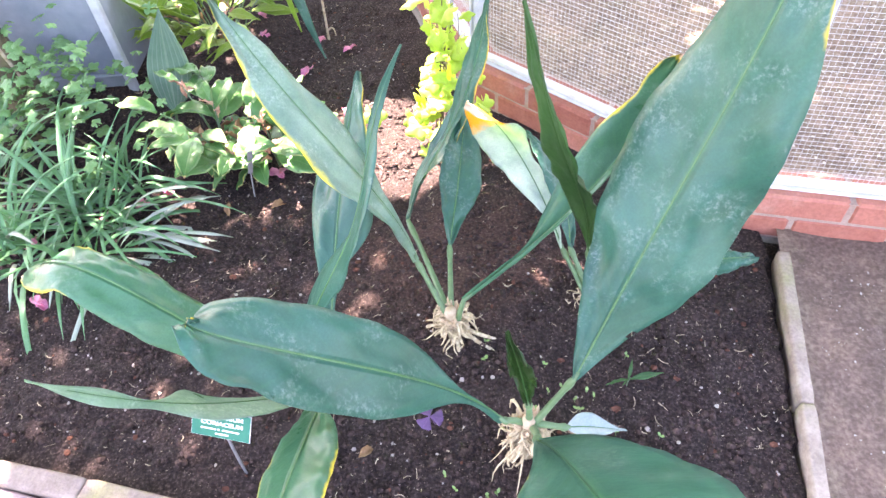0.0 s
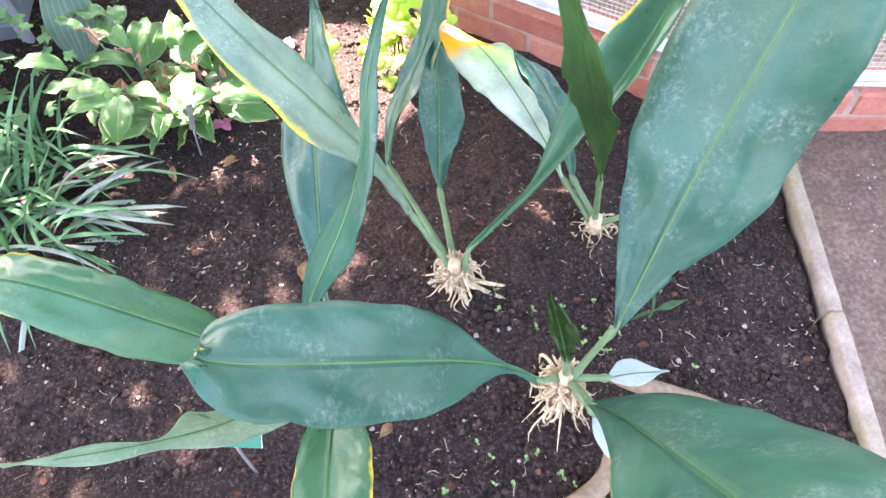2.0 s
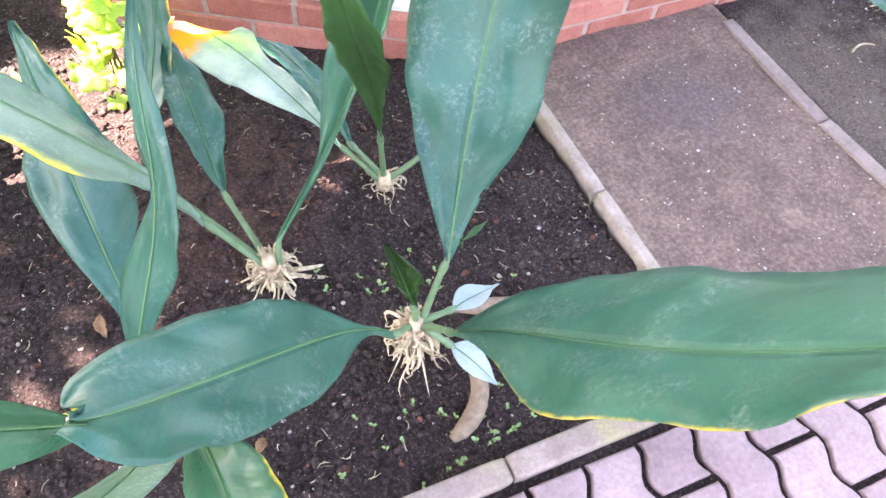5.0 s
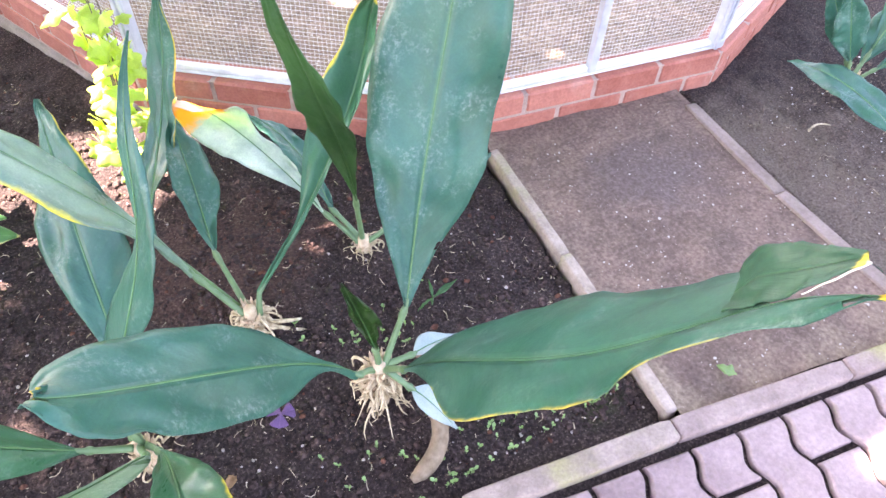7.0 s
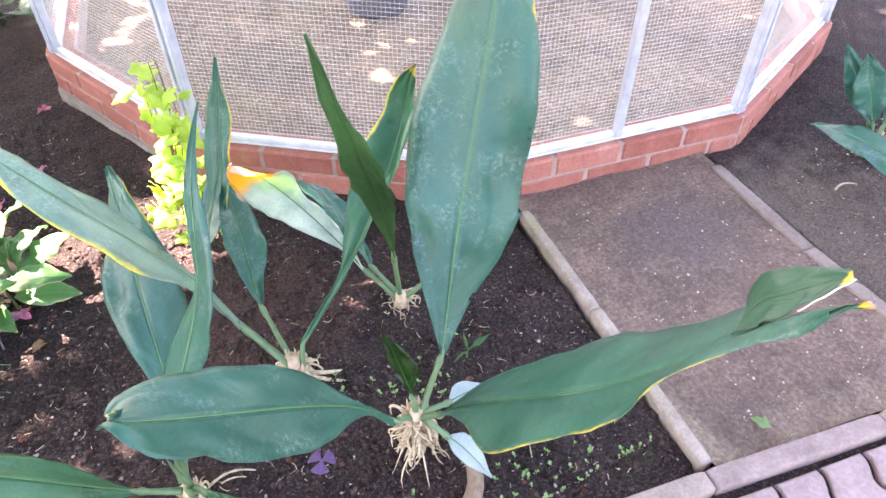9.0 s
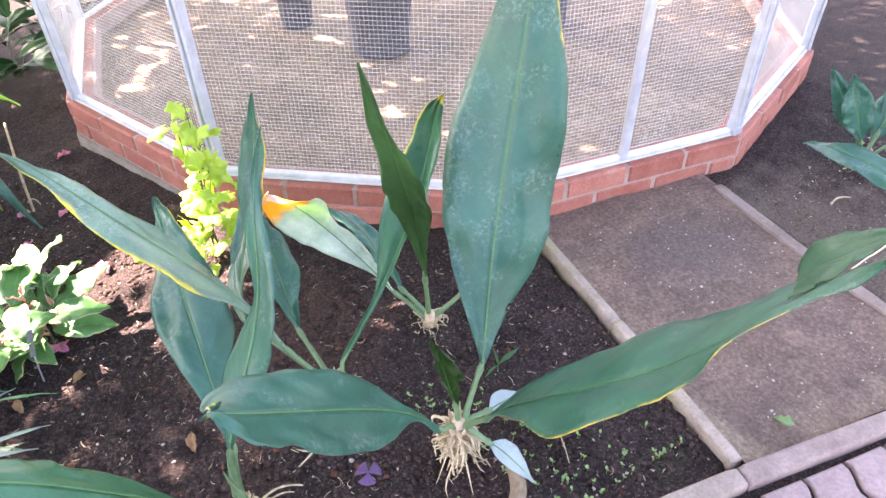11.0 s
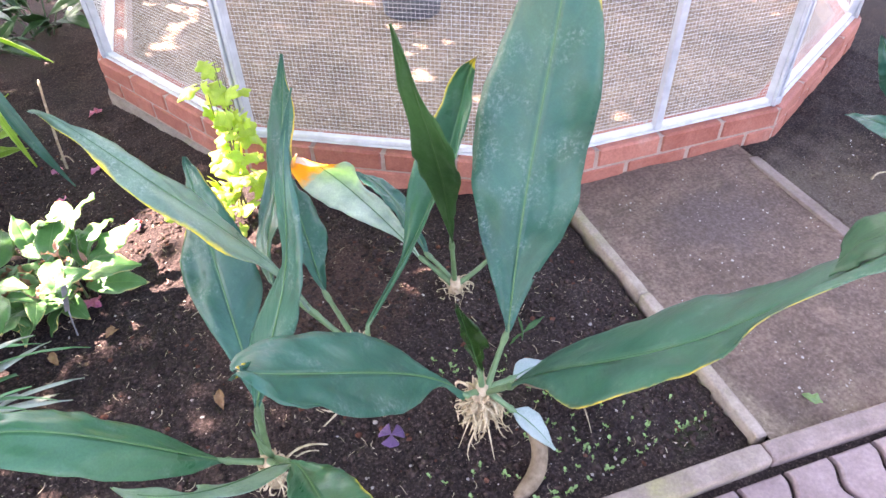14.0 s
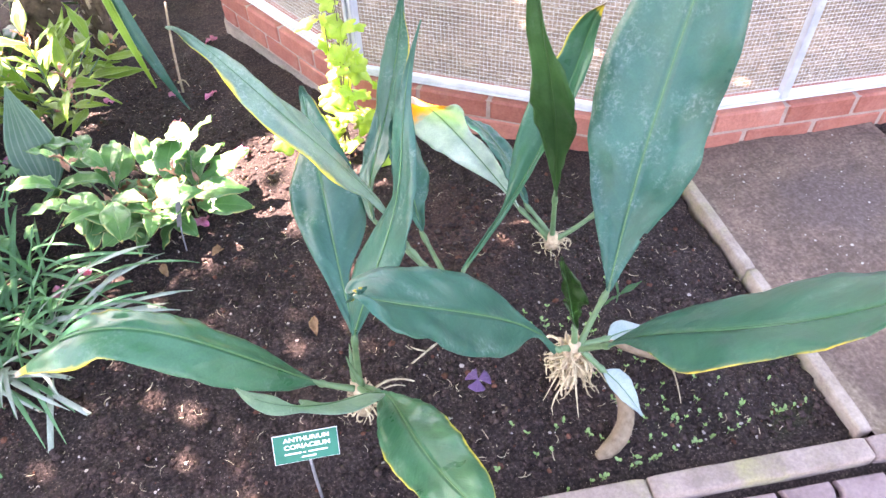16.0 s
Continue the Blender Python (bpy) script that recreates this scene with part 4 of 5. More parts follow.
# silvery flower bracts with their brown spikes and the dark unfurling one
big_leaf(P1, [(0.338, 0.868, 0.118), (0.352, 0.845, 0.115), (0.368, 0.815, 0.095), (0.380, 0.797, 0.070), (0.393, 0.782, 0.042)], (0.026, 0.032, 0.029, 0.020, 0.009), (0.026, 0.032, 0.029, 0.020, 0.009), (0, 0, 0), 0.32, (-0.8, -0.6, 0.1), LEAF_WHITE, seed=31, label="silvery white flower bract", stalk=[(0.304, 0.918, 0.150), (0.318, 0.893, 0.140)], rows=16, rib_r=0.0016, wave=0.002)
big_leaf(P1, [(0.368, 0.915, 0.160), (0.392, 0.916, 0.166), (0.420, 0.917, 0.164), (0.450, 0.920, 0.150), (0.482, 0.926, 0.134)], (0.022, 0.029, 0.026, 0.016, 0.005), (0.022, 0.029, 0.026, 0.016, 0.005), (0, 0, 0), 0.4, (0.1, -1, 0.1), LEAF_WHITE, seed=32, label="silvery white flower bract", stalk=[(0.306, 0.930, 0.145), (0.335, 0.922, 0.152)], rows=16, rib_r=0.0016, wave=0.002)
big_leaf(P1, [(0.294, 0.938, 0.205), (0.285, 0.944, 0.255), (0.275, 0.95, 0.31), (0.262, 0.955, 0.365), (0.248, 0.952, 0.42)], (0.012, 0.018, 0.024, 0.024, 0.012), (0.018, 0.030, 0.035, 0.026, 0.010), (0, 0, 0), 0.8, (0.8, 0.1, 0), LEAF_YOUNG, age=lambda u, v: 0.0, seed=33, label="young dark green leaf unfurling, with wavy edges", stalk=[(0.297, 0.932, 0.150), (0.297, 0.934, 0.18)], rows=22, rib_r=0.0016, wave=0.012)
for pts, radii in (
    ([(0.345, 0.857, 0.108), (0.378, 0.838, 0.07), (0.385, 0.785, 0.03), (0.33, 0.748, 0.022), (0.268, 0.742, 0.020)], [0.006, 0.009, 0.0125, 0.015, 0.0165, 0.0175, 0.018, 0.0185, 0.019, 0.0185, 0.016, 0.008]),
    ([(0.372, 0.914, 0.155), (0.41, 0.925, 0.12), (0.46, 0.93, 0.05), (0.54, 0.905, 0.028), (0.62, 0.875, 0.010)], [0.006, 0.009, 0.0125, 0.015, 0.0165, 0.0175, 0.018, 0.0185, 0.019, 0.0185, 0.016, 0.008]),
):
    bm = bmesh.new()
    tube(bm, curve(pts, 11), radii, 14)
    part("flower_spike", bm, TUBER, P1, "thick brown finger-like flower spike drooping to the soil")
for name, pts, r in (
    ("root_bit", [(0.075, 1.13, 0.03), (0.035, 1.115, 0.034), (0.0, 1.10, 0.024), (-0.035, 1.088, 0.022)], 0.0036),
    ("root_bit", [(0.02, 1.112, 0.03), (-0.005, 1.125, 0.03), (-0.012, 1.15, 0.024)], 0.0022),
    ("root_bit", [(-0.125, 1.05, 0.034), (-0.085, 1.066, 0.045), (-0.055, 1.06, 0.034), (-0.028, 1.045, 0.026)], 0.0034),
    ("root_bit", [(-0.10, 1.045, 0.034), (-0.075, 1.05, 0.038), (-0.05, 1.04, 0.026)], 0.0024),
    ("root_bit", [(1.89, 1.095, 0.012), (1.93, 1.11, 0.026), (1.975, 1.08, 0.014)], 0.0042),
    ("root_bit", [(2.26, 1.02, 0.012), (2.31, 1.00, 0.022), (2.38, 1.01, 0.012)], 0.004),
    ("dry_stalk", [(0.538, 0.875, 0.010), (0.520, 0.83, 0.022), (0.503, 0.791, 0.012)], 0.0022),
):
    bit = thing(name, pts[0], "dry pale brown root piece lying on the soil" if name == "root_bit" else "thin dry straw-coloured stalk on the soil", "root" if name == "root_bit" else "stalk", "dry bits on the soil")
    bm = bmesh.new()
    q = [p - Vector(pts[0]) for p in curve(pts, 9)]
    tube(bm, q, [r * (1 - 0.5 * i / 9) * (1 + 0.25 * math.sin(2.7 * i)) for i in range(10)], 6)
    part("piece", bm, STRAW, bit)
# hidden leaves of the smaller plant
big_leaf(P3, [(0.405, 1.40, 0.12), (0.40, 1.47, 0.19), (0.38, 1.53, 0.245), (0.345, 1.585, 0.28), (0.295, 1.625, 0.29)], (0.025, 0.042, 0.046, 0.040, 0.022), (0.025, 0.042, 0.046, 0.040, 0.022), (0, 0, 0), 0.15, (0.6, 0.6, -0.3), LEAF, seed=34, label="leathery green leaf", stalk=[(0.45, 1.322, 0.05), (0.43, 1.35, 0.09)])
big_leaf(P3, [(0.56, 1.29, 0.14), (0.62, 1.28, 0.19), (0.68, 1.28, 0.23), (0.73, 1.27, 0.25), (0.77, 1.26, 0.25)], (0.022, 0.035, 0.04, 0.034, 0.018), (0.022, 0.035, 0.04, 0.034, 0.018), (0, 0, 0), 0.15, (0, -1, 0), LEAF, seed=35, label="leathery green leaf", stalk=[(0.455, 1.315, 0.05), (0.50, 1.30, 0.08)])
roots(P1, BASE1, 190, 0.08, 0.11, 5, 0.0027, 0.75)
roots(P2, BASE2, 90, 0.07, 0.075, 6, 0.0031, 0.7)
roots(P3, BASE3, 34, 0.075, 0.04, 7, 0.0014, 0.4)
roots(P4, BASE4, 40, 0.05, 0.07, 8, 0.0019, 0.5)
for pts in ([(0.136, 1.20, 0.06), (0.150, 1.16, 0.02), (0.150, 1.12, 0.012), (0.146, 1.085, 0.006)], [(0.155, 1.20, 0.05), (0.20, 1.18, 0.02), (0.235, 1.165, 0.02)], [(0.15, 1.205, 0.06), (0.20, 1.20, 0.03), (0.245, 1.195, 0.022)]):
    bm = bmesh.new()
    tube(bm, curve(pts, 10), [0.006, 0.006, 0.0058, 0.0055, 0.0052, 0.005, 0.0048, 0.0044, 0.004, 0.003, 0.0015], 7)
    part("long_root", bm, ROOT, P2)
for pts in ([(-0.145, 1.015, 0.12), (-0.16, 1.03, 0.16), (-0.165, 1.04, 0.20)], [(-0.16, 1.03, 0.12), (-0.155, 1.06, 0.15), (-0.15, 1.08, 0.185)]):
    bm = bmesh.new()
    tube(bm, curve(pts, 6), [0.006, 0.0075, 0.007, 0.0055, 0.004, 0.0025, 0.0006], 6)
    part("shoot", bm, PETIOLE, P4)
for p in (P1, P2, P3, P4):
    set_at(p)

P6 = plant((2.19, 1.19, 0.0), "large-leaved green plant beside the brick plinth")
RIGHT = [
    ((2.085, 1.36, 0.355), (1, -0.6, 0), 0.042, 0.0),
    ((2.065, 1.275, 0.365), (1, -0.4, 0), 0.056, 0.0),
    ((2.40, 1.24, 0.24), (0.6, -1, 0), 0.055, 0.05),
    ((2.42, 0.98, 0.30), (0.6, -0.8, 0), 0.06, 0.06),
    ((2.50, 1.25, 0.42), (0.2, -1, 0), 0.06, 0.08),
]
for i, (tip, side, w, arch) in enumerate(RIGHT):
    b, t = Vector((2.19, 1.19, 0.05)), Vector(tip)
    p0 = b.lerp(t, 0.20)
    mid = [p0.lerp(t, f / 4) + Vector((0, 0, arch * 4 * (f / 4) * (1 - f / 4))) for f in range(5)]
    ww = [w * f for f in (0.55, 0.95, 1.0, 0.8, 0.45)]
    big_leaf(P6, mid, ww, ww, (0, 0.15, 0.2), 0.2, side, LEAF, seed=50 + i, stalk=[tuple(b + Vector((0.01 * i - 0.03, 0, -0.05))), tuple(b.lerp(p0, 0.5))])
P7 = plant((2.02, 0.70, 0.0), "large-leaved green plant at the path's far side")
big_leaf(P7, [(1.905, 0.83, 0.13), (1.90, 0.95, 0.18), (1.925, 1.07, 0.20), (1.955, 1.19, 0.17), (1.985, 1.31, 0.11)], (0.035, 0.058, 0.062, 0.05, 0.028), (0.035, 0.058, 0.062, 0.05, 0.028), (0, 0.2, 0.1), 0.15, (1, 0.1, 0), LEAF, seed=57, stalk=[(2.02, 0.70, 0.02), (1.95, 0.75, 0.09)])
big_leaf(P7, [(2.10, 0.62, 0.13), (2.18, 0.55, 0.2), (2.27, 0.5, 0.24), (2.36, 0.45, 0.24), (2.44, 0.4, 0.2)], (0.03, 0.05, 0.055, 0.045, 0.025), (0.03, 0.05, 0.055, 0.045, 0.025), (0, 0, 0), 0.15, (-0.5, -0.8, 0), LEAF, seed=58, stalk=[(2.02, 0.70, 0.02), (2.06, 0.66, 0.09)])
roots(P7, (2.02, 0.70, 0.05), 20, 0.05, 0.05, 10, 0.003)
set_at(P7)
roots(P6, (2.19, 1.19, 0.05), 16, 0.05, 0.05, 9, 0.003)
set_at(P6)


# ---- small leaves shared by the other plants ----
def leaf_kind(name, mat, length, width, droop, fold=0.2, shape=(0.5, 0.95, 1.0, 0.75, 0.35), wave=0.004, rows=12, across=3, lobes=0.0, seed=0, age=None, stem=0.0, pleats=0):
    """A leaf along +y from the origin, its face up."""
    pts = []
    for i in range(rows + 1):
        s = i / rows
        a = droop * s
        pts.append(Vector((0, stem + length * (math.sin(a) / droop if abs(droop) > 1e-3 else s), -length * (1 - math.cos(a)) / droop if abs(droop) > 1e-3 else 0)))
    half = [max(0.0008, width * glide([0.06, *shape, 0.0], i / rows) * (1 + lobes * math.sin(i / rows * 9.4))) for i in range(rows + 1)]
    return leaf_mesh(name, mat, pts, half, half, [Vector((1, 0, 0))] * (rows + 1), fold, wave, 0.0007, across, age, seed, pleats)


def aim(at, yaw, pitch, roll=0.0, scale=1.0):
    return Matrix.Translation(at) @ Matrix.Rotation(yaw, 4, "Z") @ Matrix.Rotation(pitch, 4, "X") @ Matrix.Rotation(roll, 4, "Y") @ Matrix.Scale(scale, 4)


def stem_part(parent, pts, r0, r1, mat, name="stem", n=8, sides=6):
    bm = bmesh.new()
    tube(bm, curve(pts, n), [r0 + (r1 - r0) * i / n for i in range(n + 1)], sides)
    return part(name, bm, mat, parent)


GINGER_LEAF = [leaf_kind("leaf", GINGER, 0.125, 0.028, d, 0.22, (0.60, 0.95, 1.0, 0.86, 0.48), 0.006, 14, 3, 0, s, margin(0.5, 1.0, 0.12, True, s == 2, 0.97 if s == 1 else None), 0.010) for s, d in ((1, 0.7), (2, 1.2), (3, 0.35))]
LIME_LEAF = [leaf_kind("leaf", LIME, 0.17, 0.024, d, 0.25, (0.6, 1.0, 0.9, 0.6, 0.25), seed=s) for s, d in ((4, 0.5), (5, 0.9), (6, 0.2))]
DARK_LEAF = [leaf_kind("leaf", LEAF_DARK, 0.19, 0.026, d, 0.3, (0.7, 1.0, 0.95, 0.7, 0.35), seed=s) for s, d in ((8, 0.6), (9, 1.2), (10, 0.3))]
BRACT_LEAF = leaf_kind("bract", BRACT, 0.055, 0.011, 0.8, 0.5, seed=39, wave=0.005)
BROWN_LEAF = leaf_kind("dry_leaf", DRYLEAF, 0.08, 0.02, 1.2, 0.5, seed=7, wave=0.008)


def ginger(at, n_stems, spread_r, high, leaves, label, group, seed, size=1.0, dry=0, name="ginger_plant"):
    root = thing(name, at, label, "plant", group)
    rnd = random.Random(seed)
    for i in range(n_stems):
        a = 2 * math.pi * i / n_stems + rnd.uniform(-0.4, 0.4)
        r = spread_r * math.sqrt(rnd.uniform(0.05, 1))
        h = high * rnd.uniform(0.55, 1.05) * (1 - 0.35 * r / spread_r)
        foot = Vector((math.cos(a) * r * 0.3, math.sin(a) * r * 0.3, -0.015))
        top = Vector((math.cos(a) * r, math.sin(a) * r, h))
        stem_part(root, [foot, foot + Vector((0, 0, h * 0.55)), top], 0.004, 0.002, PETIOLE)
        if dry and i % 2 == 0:
            for j in range(3):
                under("bract", BRACT_LEAF, root, aim(top + Vector((0, 0, -0.01 - 0.02 * j)), a + 2.1 * j, rnd.uniform(0.7, 1.4), 0, rnd.uniform(0.7, 1.1)), "pinkish brown withered bract")
        k = rnd.randint(4, 6)
        for j in range(k):
            f = 0.35 + 0.65 * (j + 1) / k
            p = foot.lerp(top, f)
            yaw = a - math.pi / 2 + (j % 2 * 2 - 1) * rnd.uniform(0.4, 1.2) + rnd.uniform(-0.5, 0.5)
            under("leaf", leaves[rnd.randrange(3)], root, aim(p, yaw, rnd.uniform(0.0, 0.95), rnd.uniform(-0.5, 0.5), size * rnd.uniform(0.55, 1.1)))
    for i in range(dry):
        a = rnd.uniform(0, 6.28)
        under("dry_leaf", BROWN_LEAF, root, aim((math.cos(a) * 0.06, math.sin(a) * 0.06, rnd.uniform(0.03, 0.13)), a, rnd.uniform(-1.2, 0.1), rnd.uniform(-1, 1), rnd.uniform(0.7, 1.2)))
    return root


ginger((-0.63, 1.90, height(-0.63, 1.90)), 9, 0.21, 0.30, GINGER_LEAF, "low leafy plant with pale-edged fresh green leaves", "leafy bedding plants", 21, 1.28, 22)
ginger((-0.45, 1.87, height(-0.45, 1.87)), 5, 0.09, 0.21, GINGER_LEAF, "small clump of pale-edged fresh green leaves", "leafy bedding plants", 22, 1.25, 5)
ginger((-0.86, 2.62, height(-0.86, 2.62)), 17, 0.27, 0.32, LIME_LEAF, "bright lime-yellow leafy plant in the sun", "leafy bedding plants", 23, 1.25, 3)
for i, (x, y) in enumerate(((-1.12, 3.35), (-1.45, 2.9), (-0.75, 3.75), (-1.6, 3.5), (-0.42, 4.12), (-0.80, 4.25), (-0.15, 4.62))):
    ginger((x, y, height(x, y)), 8, 0.25, 0.35, DARK_LEAF, "dark leafy plant at the back of the bed", "plants at the back", 70 + i, 1.4, 0)

# pleated leaf standing by the leafy plant
fan = thing("pleated_plant", (-0.85, 2.04, height(-0.85, 2.04)), "young palm with one broad pleated grey-green leaf", "plant")
stem_part(fan, [(0, 0, -0.02), (0.005, 0.01, 0.02), (0.01, 0.02, 0.06)], 0.006, 0.004, PETIOLE)
under("leaf", leaf_kind("leaf", PLEAT, 0.29, 0.060, 0.3, 0.05, (0.75, 1.0, 0.95, 0.68, 0.33), 0.002, 16, 8, seed=12, pleats=1), fan, aim((0.01, 0.02, 0.05), 0.1, 1.10, 0.15, 1.15))

# strap-leaved clumps
STRAPS = [leaf_kind("leaf", STRAP, ln * 1.1, 0.0085, d, 0.35, (0.9, 1.0, 1.0, 0.85, 0.5), 0.003, 14, 1, seed=s) for s, ln, d in ((13, 0.34, 0.5), (14, 0.42, 1.1), (15, 0.40, 1.7), (16, 0.30, 0.3), (17, 0.46, 1.4))]
STRAPS_PALE = [leaf_kind("leaf", STRAP_PALE, ln, 0.0075, d, 0.3, (0.9, 1.0, 1.0, 0.9, 0.7), 0.003, 14, 1, seed=s) for s, ln, d in ((18, 0.36, 1.5), (19, 0.42, 1.2))]


def clump(at, n, seed, label, pale=0.12, heading=None, size=1.0):
    root = thing("strap_leaved_clump", at, label, "plant", "strap-leaved clumps")
    rnd = random.Random(seed)
    for i in range(n):
        yaw = rnd.uniform(-math.pi, math.pi) if heading is None else heading + rnd.gauss(0, 0.45)
        me = (STRAPS_PALE[rnd.randrange(2)] if rnd.random() < pale else STRAPS[rnd.randrange(5)])
        p = (rnd.gauss(0, 0.035), rnd.gauss(0, 0.035), -0.012)
        under("leaf", me, root, aim(p, yaw, rnd.uniform(0.25, 1.35), rnd.uniform(-0.6, 0.6), size * rnd.uniform(0.65, 1.05)))
    return root


for i, (x, y, n, s) in enumerate(((-0.97, 1.60, 70, 0.95), (-1.10, 1.47, 60, 0.95), (-0.90, 1.72, 34, 0.8))):
    clump((x, y, height(x, y)), n, 40 + i, "dense clump of narrow dark green strap leaves", 0.06, None, s)
clump((-0.83, 1.50, height(-0.83, 1.50)), 26, 45, "arching strap leaves with whitish dry ends", 0.5, -1.75, 0.95)
clump((-0.93, 1.43, height(-0.93, 1.43)), 30, 46, "drooping pale strap leaves over the soil", 0.6, 3.75, 0.9)
clump((-1.35, 1.75, height(-1.35, 1.75)), 50, 47, "dense clump of narrow dark green strap leaves", 0.05, None, 1.1)

# climbing golden vine against the plinth
def lobed_leaf(name, mat, size, dome, seed):
    """A five-lobed leaf along +y from its stalk, face up, with a thin rim."""
    bm = bmesh.new()
    keys = [bm.verts.layers.float.new(q) for q in ("across", "along", "age")]
    n, skins = 30, []
    for z0 in (0.0004, -0.0004):
        rings = []
        for r in (0.12, 0.45, 0.75, 1.0):
            ring = []
            for j in range(n + 1):
                a = radians(-152 + 304 * j / n)
                lobe = 0.60 + 0.40 * abs(math.cos(2.37 * a)) ** 0.8 + 0.12 * math.cos(a)
                d = size * r * lobe * (1 + 0.04 * math.sin(seed + 9 * a))
                x, y = d * math.sin(a), d * math.cos(a)
                v = bm.verts.new((x, y + size * 0.25, z0 - dome * (x * x + y * y) / size + 0.05 * size * r * math.cos(4.74 * a)))
                v[keys[0]], v[keys[1]] = max(0.1, r) * (1 if a > 0 else -1), 0.5 + 0.5 * r * math.cos(a)
                ring.append(v)
            rings.append(ring)
        for p, q in zip(rings, rings[1:]):
            for j in range(n):
                f = (p[j], q[j], q[j + 1], p[j + 1])
                bm.faces.new(f[::-1] if z0 > 0 else f)
        bm.faces.new(rings[0][::-1] if z0 > 0 else rings[0])
        skins.append(rings[-1])
    for j in range(n):
        bm.faces.new((skins[0][j], skins[0][j + 1], skins[1][j + 1], skins[1][j]))
    tube(bm, curve([(0, -size * 0.5, -size * 0.35), (0, -size * 0.1, 0), (0, size * 0.25, 0)], 4), [0.0009] * 5, 4)
    return finish(name, bm, mat)


VINE_LEAF = [lobed_leaf("leaf", VINE, sz, d, k) for sz, d, k in ((0.040, 0.25, 1), (0.031, 0.45, 2))]


def build_vine():
    x, y = 0.045, 1.985
    root = thing("golden_vine", (x, y, height(x, y)), "yellow-green climbing vine glowing in the sun on the plinth", "plant")
    rnd = random.Random(9)
    for k in range(9):
        tip = Vector((rnd.uniform(-0.045, 0.075), rnd.uniform(-0.02, 0.08), rnd.uniform(0.36, 0.58)))
        pts = [Vector((rnd.uniform(-0.03, 0.03), rnd.uniform(-0.02, 0.02), -0.02)), Vector((tip.x * 0.3, 0.02, tip.z * 0.4)), Vector((tip.x * 1.2, tip.y, tip.z * 0.7)), tip]
        stem_part(root, pts, 0.0022, 0.0012, BARK, n=10, sides=5)
        for j in range(3 + k % 2, 15, 2):
            p = curve(pts, 14)[j]
            p = p + Vector((rnd.gauss(0, 0.040), rnd.gauss(-0.01, 0.025), rnd.gauss(0, 0.01)))
            under("leaf", VINE_LEAF[rnd.randrange(2)], root, aim(p, rnd.uniform(1.6, 4.6), rnd.uniform(-1.2, 0.3), rnd.uniform(-0.5, 0.5), rnd.uniform(0.6, 1.15)))
    for j in range(26):
        p = Vector((rnd.gauss(0.03, 0.075), rnd.gauss(-0.05, 0.04), abs(rnd.gauss(0.08, 0.06)) + 0.02))
        under("leaf", VINE_LEAF[rnd.randrange(2)], root, aim(p, rnd.uniform(1.6, 4.6), rnd.uniform(-0.8, 0.2), rnd.uniform(-0.5, 0.5), rnd.uniform(0.6, 1.1)))


build_vine()

# hanging old leaf and dry stem near the back of the bed
old = thing("drooping_plant", (-0.47, 2.53, height(-0.47, 2.53)), "tall plant with one drooping yellow and grey-green leaf", "plant")
old_leaf = leaf_mesh("leaf", LEAF, curve([(-0.10, 0.08, 0.56), (-0.07, 0.04, 0.38), (-0.02, -0.01, 0.16), (0.05, -0.06, 0.006)], 24), [0.004 + 0.020 * math.sin(math.pi * min(1, (i + 2) / 25)) for i in range(25)], [0.004 + 0.022 * math.sin(math.pi * min(1, (i + 2) / 25)) for i in range(25)], [Vector((0.9, 0.3, 0.35))] * 25, 0.5, 0.005, seed=61)
old_fold = leaf_mesh("yellow_half", LIME, curve([(-0.11, 0.075, 0.56), (-0.095, 0.03, 0.40), (-0.06, 0.0, 0.22), (-0.04, 0.0, 0.085)], 18), [0.003 + 0.013 * math.sin(math.pi * min(1, (i + 3) / 21)) for i in range(19)], [0.003 + 0.009 * math.sin(math.pi * min(1, (i + 3) / 21)) for i in range(19)], [Vector((0.95, 0.2, 0.2))] * 19, 0.3, 0.005, seed=62)
under("yellow_half", old_fold, old, None, "yellowed torn half of the leaf")
for tip, base, w in (((0.145, -0.041, 0.44), (-0.09, 0.07, 0.56), 0.020), ((-0.02, 0.02, 0.60), (-0.10, 0.075, 0.57), 0.016)):
    t, o = Vector(tip), Vector(base)
    pts = curve([o, o.lerp(t, 0.4) + Vector((0, 0, 0.03)), o.lerp(t, 0.75) + Vector((0, 0, 0.02)), t], 16)
    blade = [0.002 + w * math.sin(math.pi * min(1, (i + 1) / 17.2)) ** 0.8 for i in range(17)]
    under("yellow_leaf", leaf_mesh("yellow_leaf", LIME, pts, blade, blade, [Vector((0.25, -0.8, 0.5))] * 17, 0.2, 0.004, seed=63), old, None, "pale yellow hanging leaf")
under("leaf", old_leaf, old)
stem_part(old, [(0.03, 0.09, -0.03), (0.05, 0.05, 0.2), (0.09, -0.10, 0.42)], 0.0055, 0.0035, STRAW, "dry_stem")
stem_part(old, [(0.02, 0.16, 0.0), (0.05, 0.13, 0.04), (0.06, 0.10, 0.01)], 0.004, 0.002, STRAW, "dry_stem")

